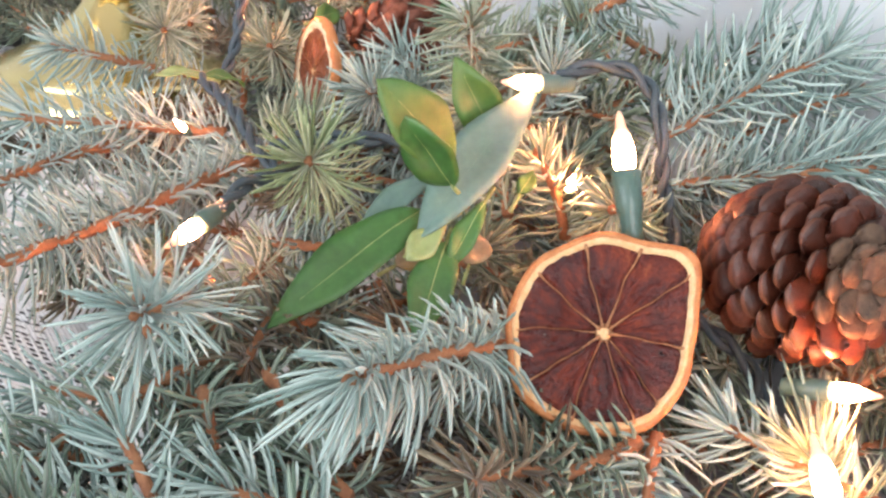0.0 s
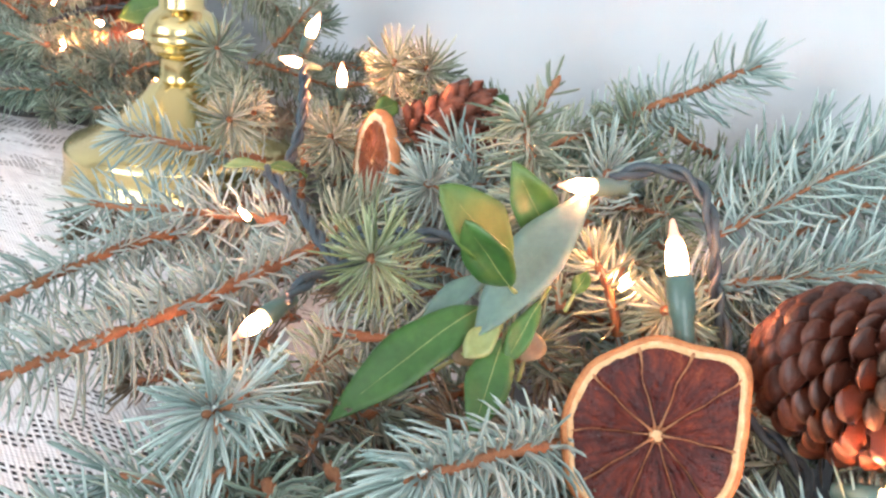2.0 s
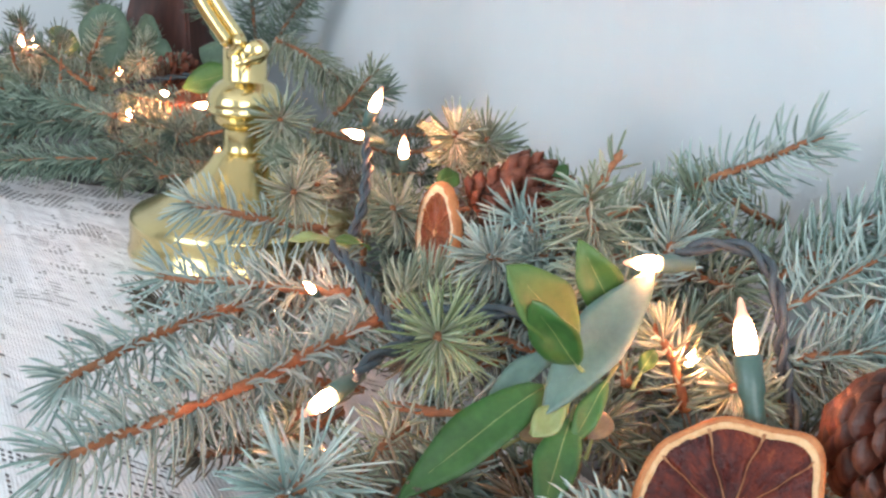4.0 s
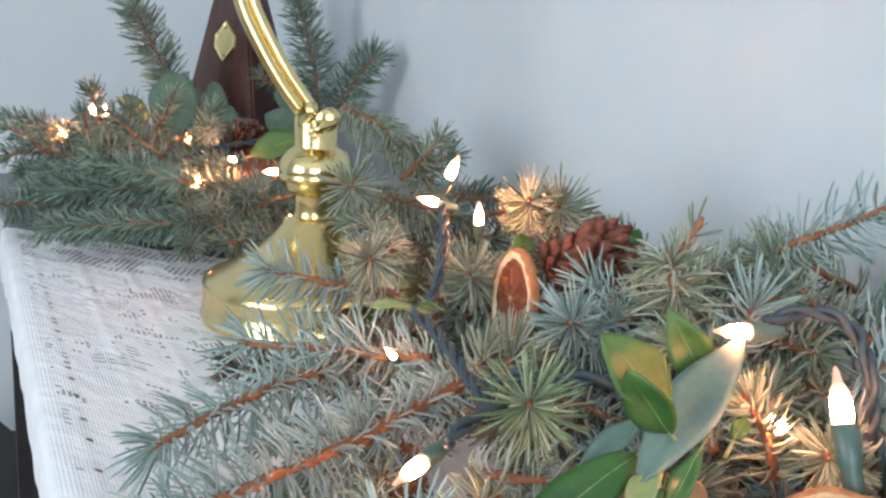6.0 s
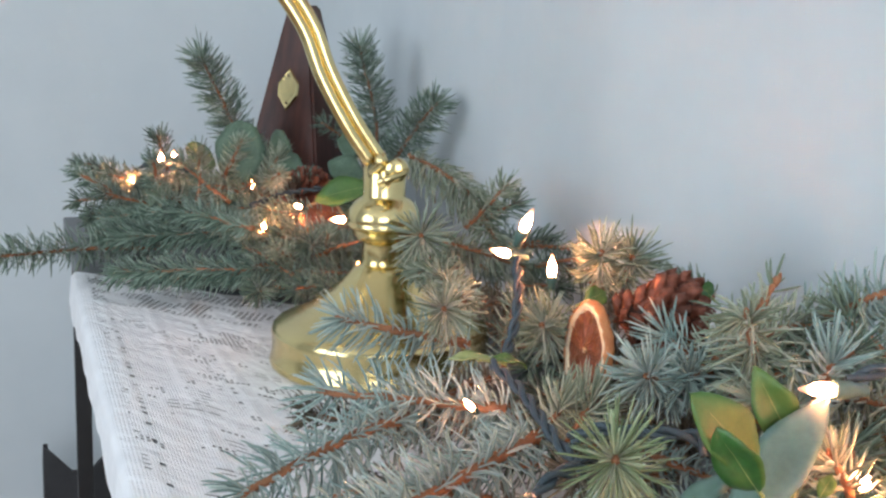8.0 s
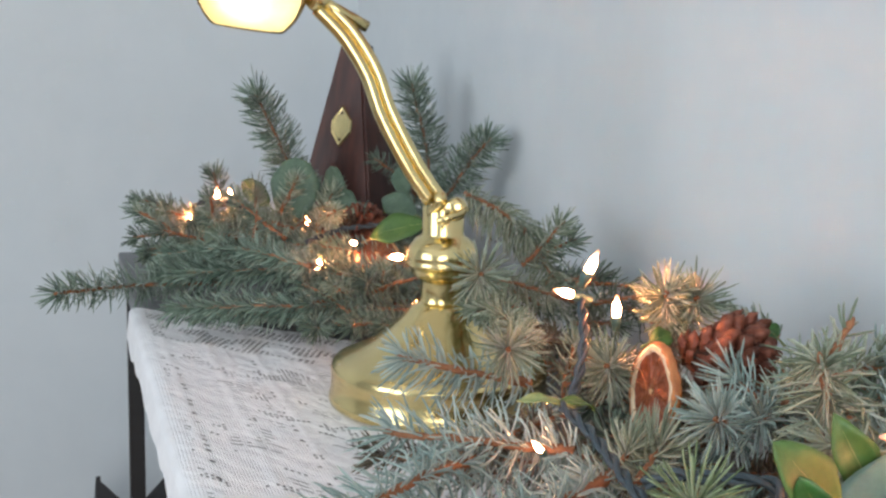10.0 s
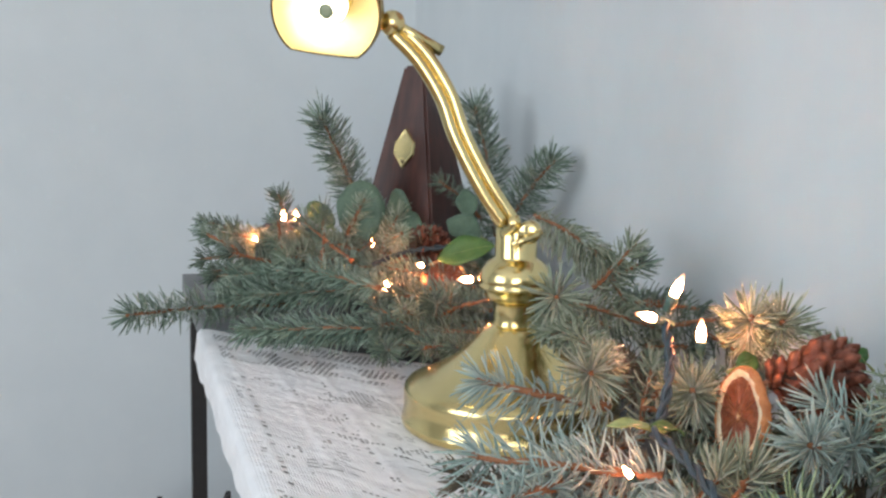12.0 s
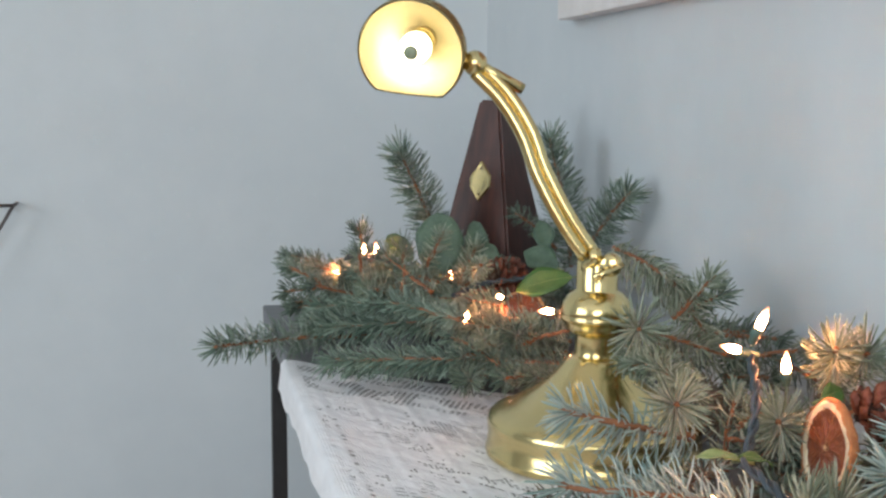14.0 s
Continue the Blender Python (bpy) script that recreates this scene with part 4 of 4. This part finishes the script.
pine_cone((0.2297, 0.2159, 0.8355), (-0.0070, -0.0591, 0.0124), 0.060, 0.0185, 150, CONE, 0.0, "brown pine cone lying with its stalk end showing", 3, 0.72, 0.055)
pine_cone((0.2335, 0.4734, 0.8500), (0.75, -0.50, 0.25), 0.040, 0.0165, 84, CONE_RED, 0.95, "open reddish-brown pine cone in the garland", 5, 0.52, 0.20, 0.45)
pine_cone((0.1986, 1.0200, 0.8290), (-0.9, -0.2, 0.3), 0.042, 0.019, 80, CONE_RED, 0.15, "brown pine cone behind the lamp's light string", 7)

# ---------------------------------------------------------------- leaves
def leaf(base, tip, width, facing, colour, label, bend=0.12, fold=0.12, wide_at=0.45, stalk=0.006, blunt=0.85):
    """A leaf blade with thickness, a midrib and a short stalk."""
    base, tip = Vector(base), Vector(tip)
    d = tip - base
    length = d.length
    d.normalize()
    f = Vector(facing)
    f = (f - d * f.dot(d)).normalized()
    side = d.cross(f)
    t = thing("leaf", base)
    bm = bmesh.new()
    nu, nv = 16, 6
    layers = []
    for lift in (0.00025, -0.00025):
        grid = []
        for i in range(nu + 1):
            u = i / nu
            k = u ** (math.log(0.5) / math.log(wide_at))
            w = width * max(math.sin(k * math.pi), 0.0) ** blunt * (1 if 0 < i < nu else 0) + 0.0006
            row = []
            for j in range(nv + 1):
                v = j / nv * 2 - 1
                arch = bend * length * 4 * u * (1 - u)
                rib = -0.0005 * (1 - min(abs(v) * 4, 1))
                row.append(bm.verts.new(d * (length * u) + side * (v * w / 2 * (1 + 0.04 * math.sin(u * 14 + v))) + f * (arch + fold * abs(v) * w * 0.5 + lift + rib + 0.0006 * math.sin(u * 9 + v * 2))))
            grid.append(row)
        layers.append(grid)
    for s, grid in zip((1, -1), layers):
        for i in range(nu):
            for j in range(nv):
                q = (grid[i][j], grid[i + 1][j], grid[i + 1][j + 1], grid[i][j + 1])
                bm.faces.new(q[::s])
    for i in range(nu):
        for j in (0, nv):
            bm.faces.new((layers[0][i][j], layers[0][i + 1][j], layers[1][i + 1][j], layers[1][i][j]))
    bmesh.ops.recalc_face_normals(bm, faces=bm.faces[:])
    part("blade", bm, LEAF[colour], t)
    if stalk:
        part("stalk", tube([d * -stalk - f * stalk * 0.3, d * -stalk * 0.5 - f * stalk * 0.1, d * 0.0006], [0.0008, 0.0007, 0.0005], 6), LEAF["yellow"], t)
    rib_at = [0.02 + 0.86 * k / 8 for k in range(9)]
    part("midrib", tube([d * (length * u) + f * (bend * length * 4 * u * (1 - u) + 0.0006 * math.sin(u * 9) - 0.00034) for u in rib_at], [0.00030 - 0.00020 * u for u in rib_at], 6), LEAF["yellow"] if colour in ("green", "olive", "deep") else LEAF[colour], t)
    tagged(t, label, "leaf", "garland leaves")
    return t


leaf((0.1492, 0.2867, 0.8375), (0.0998, 0.2833, 0.8086), 0.0165, (-0.35, -0.55, 0.75), "green", "long glossy green leaf lying over spruce", 0.06, 0.1, 0.42)
leaf((0.1424, 0.2761, 0.8327), (0.1872, 0.2890, 0.8710), 0.0175, (-0.35, -0.55, 0.75), "pale", "long pale grey-green leaf seen from below", 0.05, 0.06, 0.5)
leaf((0.1560, 0.2830, 0.8520), (0.1295, 0.2810, 0.8790), 0.0175, (-0.30, -0.80, 0.50), "olive", "broad olive-green leaf lit from behind", 0.10, 0.10, 0.50, blunt=0.7)
leaf((0.1530, 0.2760, 0.8480), (0.1350, 0.2745, 0.8700), 0.0130, (-0.62, -0.78, 0.02), "green", "green leaf with a pale rib before a broader one", 0.03, 0.20, 0.48, blunt=0.7)
leaf((0.1780, 0.2960, 0.8560), (0.1640, 0.2985, 0.8800), 0.0140, (-0.5, -0.75, 0.35), "olive", "broad olive leaf behind a bulb", 0.10, 0.20, 0.40)
leaf((0.1506, 0.2732, 0.8319), (0.1322, 0.2555, 0.8124), 0.0130, (-0.35, -0.55, 0.75), "green", "green leaf tucked under the needles", 0.03, 0.1, 0.45)
leaf((0.1638, 0.2750, 0.8423), (0.1477, 0.2672, 0.8258), 0.0070, (-0.35, -0.55, 0.75), "green", "narrow green leaf seen edge-on", 0.05, 0.1, 0.5)
leaf((0.1513, 0.2752, 0.8372), (0.1378, 0.2730, 0.8281), 0.0085, (-0.35, -0.55, 0.75), "yellow", "small yellow-green rounded leaf", 0.05, 0.1, 0.6)
leaf((0.1598, 0.2963, 0.8453), (0.1347, 0.2965, 0.8317), 0.0080, (-0.35, -0.55, 0.75), "pale", "narrow pale leaf under the leaf cluster", 0.04, 0.1, 0.5)
leaf((0.1768, 0.2762, 0.8428), (0.1841, 0.2803, 0.8479), 0.0050, (-0.35, -0.55, 0.75), "olive", "tiny olive leaf in the spruce")
leaf((0.1365, 0.4443, 0.8415), (0.1182, 0.4514, 0.8415), 0.0060, (-0.2, -0.3, 0.9), "yellow", "thin yellow-green leaf on the cable")
leaf((0.1354, 0.4449, 0.8422), (0.1542, 0.4472, 0.8364), 0.0060, (-0.2, -0.3, 0.9), "olive", "thin olive leaf beside the cable")
leaf((0.1413, 1.0608, 0.8341), (0.1447, 1.0790, 0.8913), 0.0450, (-0.3, -1, 0.1), "grey", "round grey-green eucalyptus leaf", 0.04, 0.05, 0.5, blunt=0.5)
leaf((0.1835, 1.0601, 0.8387), (0.1816, 1.0881, 0.8819), 0.0220, (-0.5, -1, 0.1), "grey", "grey-green eucalyptus leaf by the metronome", 0.04, 0.05, 0.5, blunt=0.5)
leaf((0.1860, 1.0380, 0.8364), (0.1877, 1.0522, 0.8640), 0.0180, (-0.3, -1, 0.2), "grey", "small eucalyptus leaf by the metronome", 0.04, 0.05, 0.5, blunt=0.5)
leaf((0.1265, 1.1184, 0.8402), (0.1046, 1.1386, 0.8635), 0.0200, (-0.2, -1, 0.3), "deep", "olive leaf behind the twin lights", 0.06, 0.1, 0.5, blunt=0.5)
leaf((0.2272, 0.9237, 0.8490), (0.1840, 0.9500, 0.8340), 0.0270, (-0.1, -0.75, 0.6), "olive", "yellow-green leaf over a dried slice", 0.08, 0.1, 0.5)
leaf((0.2472, 1.0217, 0.8428), (0.2227, 1.0515, 0.8555), 0.0280, (-0.2, -0.8, 0.5), "grey", "eucalyptus leaf behind the lamp", 0.06, 0.1, 0.5)
leaf((0.2435, 1.0457, 0.8559), (0.2449, 1.0704, 0.8831), 0.0200, (-0.3, -1, 0.2), "grey", "upright eucalyptus leaf behind the lamp", 0.06, 0.1, 0.5)
leaf((0.2661, 0.4754, 0.8564), (0.2654, 0.4885, 0.8593), 0.0100, (-0.2, -0.8, 0.5), "green", "dark green leaf by the open cone")
leaf((0.2038, 0.4897, 0.8540), (0.2186, 0.4963, 0.8559), 0.0100, (-0.2, -0.8, 0.5), "olive", "olive leaf above a dried slice")
leaf((0.1610, 0.2763, 0.8221), (0.1676, 0.2818, 0.8292), 0.0100, (-0.35, -0.55, 0.75), "dry", "crumpled dry leaf under green leaves")
leaf((0.1441, 0.2912, 0.8187), (0.1561, 0.2887, 0.8236), 0.0090, (-0.35, -0.55, 0.75), "dry", "dry leaf deep in the garland")

# ---------------------------------------------------------------- string of lights
def string_bulb(base, tip, socket=0.014, size=1.0, glass_glow=None):
    """A small pointed bulb in its green husk: base is where the glass leaves the husk."""
    base, tip = Vector(base), Vector(tip)
    d = (tip - base).normalized()
    g = 0.0145 * size
    m = Matrix.Translation(base) @ turn_to(d, (1, 0, 0.01) if abs(d.x) < 0.9 else (0, 1, 0))
    t = thing("string_light", m=m)
    glass = [(0.0020, 0.0), (0.0025, g * 0.06), (0.0027, g * 0.16), (0.0026, g * 0.38), (0.0021, g * 0.58), (0.0013, g * 0.72), (0.0010, g * 0.86), (0.0007, g * 0.95), (0.0002, g)]
    husk = [(0.0023, -socket), (0.0026, -socket * 0.97), (0.0027, -socket * 0.62), (0.0033, -socket * 0.55), (0.0035, -0.0004), (0.0032, 0.0), (0.0026, 0.0002)]
    holder = part("socket", lathe([(r * size, z * size) for r, z in husk], 20), SOCKET, t, "green plastic bulb socket")
    part("bulb", lathe([(r * size, z) for r, z in glass], 16), glass_glow or GLOW, holder, "lit warm white bulb")
    tagged(t, "lit warm white mini light in green socket", "string light", "string lights")
    return t


def twisted_wire(points, strands=2, radius=0.0014):
    path = smooth_path(points, max(24, len(points) * 12))
    t = thing("light_wire", path[0])
    inv = t.matrix_world.inverted()
    for s in range(strands):
        out = []
        dist = 0.0
        for i, p in enumerate(path):
            if i:
                dist += (p - path[i - 1]).length
            d = (path[min(i + 1, len(path) - 1)] - path[max(i - 1, 0)]).normalized()
            x = Vector((0.31, 0.17, 0.93))
            x = (x - d * x.dot(d)).normalized()
            y = d.cross(x)
            a = dist / 0.012 * 2 * math.pi / 2 + s * 2 * math.pi / strands
            out.append(p + (x * math.cos(a) + y * math.sin(a)) * radius * 1.02)
        bm = tube(out, radius, 7)
        bm.transform(inv)
        part("strand", bm, WIRE, t)
    tagged(t, "twisted dark green cable of the string lights", "cable", "light cables")
    return t


string_bulb((0.1869, 0.2415, 0.8599), (0.1887, 0.2504, 0.8763), 0.0170, 1.15)
string_bulb((0.1893, 0.2901, 0.8727), (0.1741, 0.2912, 0.8739), 0.0140, 0.90)
string_bulb((0.0954, 0.3294, 0.8243), (0.0825, 0.3230, 0.8206), 0.0140, 1.00)
string_bulb((0.1886, 0.1556, 0.8054), (0.1897, 0.1664, 0.8196), 0.0140, 1.15)
string_bulb((0.2160, 0.1835, 0.8150), (0.2209, 0.1752, 0.8169), 0.0140, 0.90)
string_bulb((0.1749, 0.5029, 0.8875), (0.1810, 0.4982, 0.9068), 0.0100, 0.85, GLOW_BRIGHT)
string_bulb((0.1943, 0.5086, 0.8631), (0.1932, 0.5073, 0.8800), 0.0090, 0.80, GLOW_BRIGHT)
string_bulb((0.1849, 0.5407, 0.8681), (0.1708, 0.5416, 0.8720), 0.0140, 0.80, GLOW_BRIGHT)
string_bulb((0.2290, 0.5190, 0.8690), (0.2200, 0.5080, 0.8730), 0.0140, 0.80, GLOW_BRIGHT)
string_bulb((0.1729, 0.8132, 0.8410), (0.1569, 0.8172, 0.8407), 0.0100, 0.85, GLOW_BRIGHT)
string_bulb((0.1434, 0.9650, 0.8067), (0.1432, 0.9576, 0.8225), 0.0080, 0.75, GLOW_BRIGHT)
string_bulb((0.1541, 1.0696, 0.8283), (0.1526, 1.0624, 0.8425), 0.0140, 0.70, GLOW_BRIGHT)
string_bulb((0.0749, 1.1050, 0.8493), (0.0751, 1.1087, 0.8664), 0.0080, 0.85, GLOW_BRIGHT)
string_bulb((0.0868, 1.1005, 0.8498), (0.0859, 1.1046, 0.8669), 0.0080, 0.85, GLOW_BRIGHT)
string_bulb((0.0516, 1.1209, 0.8304), (0.0373, 1.1044, 0.8296), 0.0140, 1.00, GLOW_BRIGHT)
string_bulb((0.1723, 0.9531, 0.8285), (0.1647, 0.9458, 0.8317), 0.0140, 0.70, GLOW_BRIGHT)
string_bulb((0.1282, 0.4451, 0.8204), (0.1235, 0.4436, 0.8254), 0.0080, 0.50)
string_bulb((0.2056, 0.2900, 0.8371), (0.2037, 0.2861, 0.8423), 0.0080, 0.60)
twisted_wire([(0.2023, 0.2988, 0.8713), (0.2143, 0.2992, 0.8743), (0.2265, 0.2941, 0.8739), (0.2314, 0.2861, 0.8681), (0.2291, 0.2761, 0.8570), (0.2321, 0.2754, 0.8400), (0.2334, 0.2655, 0.8200)])
twisted_wire([(0.2170, 0.2382, 0.8125), (0.2220, 0.2266, 0.8075), (0.2253, 0.2179, 0.8009), (0.2245, 0.2111, 0.7905), (0.2274, 0.2154, 0.7761)])
twisted_wire([(0.1303, 0.4310, 0.8448), (0.1327, 0.4060, 0.8406), (0.1320, 0.3840, 0.8360), (0.1310, 0.3660, 0.8325), (0.1325, 0.3480, 0.8290)])
twisted_wire([(0.1017, 0.3252, 0.8317), (0.1110, 0.3310, 0.8350), (0.1240, 0.3400, 0.8340), (0.1350, 0.3470, 0.8330)])
twisted_wire([(0.1534, 0.4692, 0.8354), (0.1609, 0.4789, 0.8432), (0.1652, 0.4847, 0.8524), (0.1705, 0.4958, 0.8621), (0.1760, 0.5120, 0.8711)])
twisted_wire([(0.1308, 0.3579, 0.8373), (0.1373, 0.3512, 0.8427), (0.1462, 0.3425, 0.8441), (0.1548, 0.3340, 0.8456), (0.1623, 0.3259, 0.8467), (0.1635, 0.3189, 0.8420)])
twisted_wire([(0.2186, 0.9669, 0.8434), (0.1952, 0.9936, 0.8375), (0.1657, 1.0011, 0.8319), (0.1365, 0.9873, 0.8246)])
twisted_wire([(0.0445, 1.1294, 0.8290), (0.0608, 1.1269, 0.8430), (0.0806, 1.1115, 0.8475), (0.1015, 1.1044, 0.8397)])

# ---------------------------------------------------------------- on and by the walls
def picture_frame():
    t = thing("picture_frame", (WALL_X, 1.0, 1.1))
    inv = t.matrix_world.inverted()
    y0, y1, z0, z1 = (0.55, 1.301, 1.094, 1.594)
    for lo, hi in (((y0, z0), (y1, z0 + 0.03)), ((y0, z1 - 0.03), (y1, z1)), ((y0, z0 + 0.03), (y0 + 0.03, z1 - 0.03)), ((y1 - 0.03, z0 + 0.03), (y1, z1 - 0.03))):
        bm = box((WALL_X - 0.024, lo[0], lo[1]), (WALL_X - 0.001, hi[0], hi[1]), 0.002)
        bm.transform(inv)
        part("frame_bar", bm, FRAME, t, smooth=False)
    bm = box((WALL_X - 0.010, y0 + 0.03, z0 + 0.03), (WALL_X - 0.002, y1 - 0.03, z1 - 0.03))
    bm.transform(inv)
    part("backing", bm, CANVAS_EDGE, t, smooth=False)
    tagged(t, "white painted picture frame hanging on the wall", "picture frame")


picture_frame()


def wall_bracket():
    """Thin metal bracket: a level rod, a slanting stay and a short foot to the wall."""
    x, z = (-0.321, 0.854)
    t = thing("wall_bracket", (x, WALL_Y, z))
    inv = t.matrix_world.inverted()
    y = WALL_Y - 0.04
    for a, b in (((x - 0.12, y, z), (x, y, z)), ((x, y, z), (x - 0.06, y, z - 0.10)), ((x, y, z), (x, WALL_Y - 0.001, z))):
        bm = tube([a, tuple((Vector(a) + Vector(b)) / 2), b], 0.0024, 8)
        bm.transform(inv)
        part("rod", bm, ROD, t)
    tagged(t, "thin dark grey metal bracket fixed to the wall", "bracket")


wall_bracket()


def black_bin():
    """A tall dark box behind the table's leg, its sides dipping to a notch."""
    x0, x1, y0, y1, zt, zn = (-0.032, 0.063, 1.50, 1.60, 0.435, 0.396)
    t = thing("storage_bin", ((x0 + x1) / 2, y0, 0))
    inv = t.matrix_world.inverted()
    xm = (x0 + x1) / 2

    def panel(name, pts, d):
        bm = bmesh.new()
        a = [bm.verts.new(p) for p in pts]
        b = [bm.verts.new(Vector(p) + Vector(d)) for p in pts]
        bm.faces.new(a)
        bm.faces.new(b[::-1])
        for k in range(len(a)):
            j = (k + 1) % len(a)
            bm.faces.new((a[k], b[k], b[j], a[j]))
        bmesh.ops.recalc_face_normals(bm, faces=bm.faces[:])
        bm.transform(inv)
        part(name, bm, DARKGREY, t, smooth=False)

    for y in (y0,):
        panel("notched_panel", [(x0, y, 0), (x1, y, 0), (x1, y, zt), (xm + 0.012, y, zn), (xm - 0.012, y, zn), (x0, y, zt)], (0, 0.006, 0))
    for x in (x0, x1 - 0.006):
        panel("side_panel", [(x, y0 + 0.0062, 0), (x, y1 - 0.0062, 0), (x, y1 - 0.0062, zt - 0.06), (x, y0 + 0.0062, zt)], (0.006, 0, 0))
    panel("bottom", [(x0 + 0.0062, y0 + 0.0062, 0.002), (x1 - 0.0062, y0 + 0.0062, 0.002), (x1 - 0.0062, y1 - 0.0062, 0.002), (x0 + 0.0062, y1 - 0.0062, 0.002)], (0, 0, 0.006))
    tagged(t, "tall charcoal storage bin with V-notched sides", "storage bin")


black_bin()
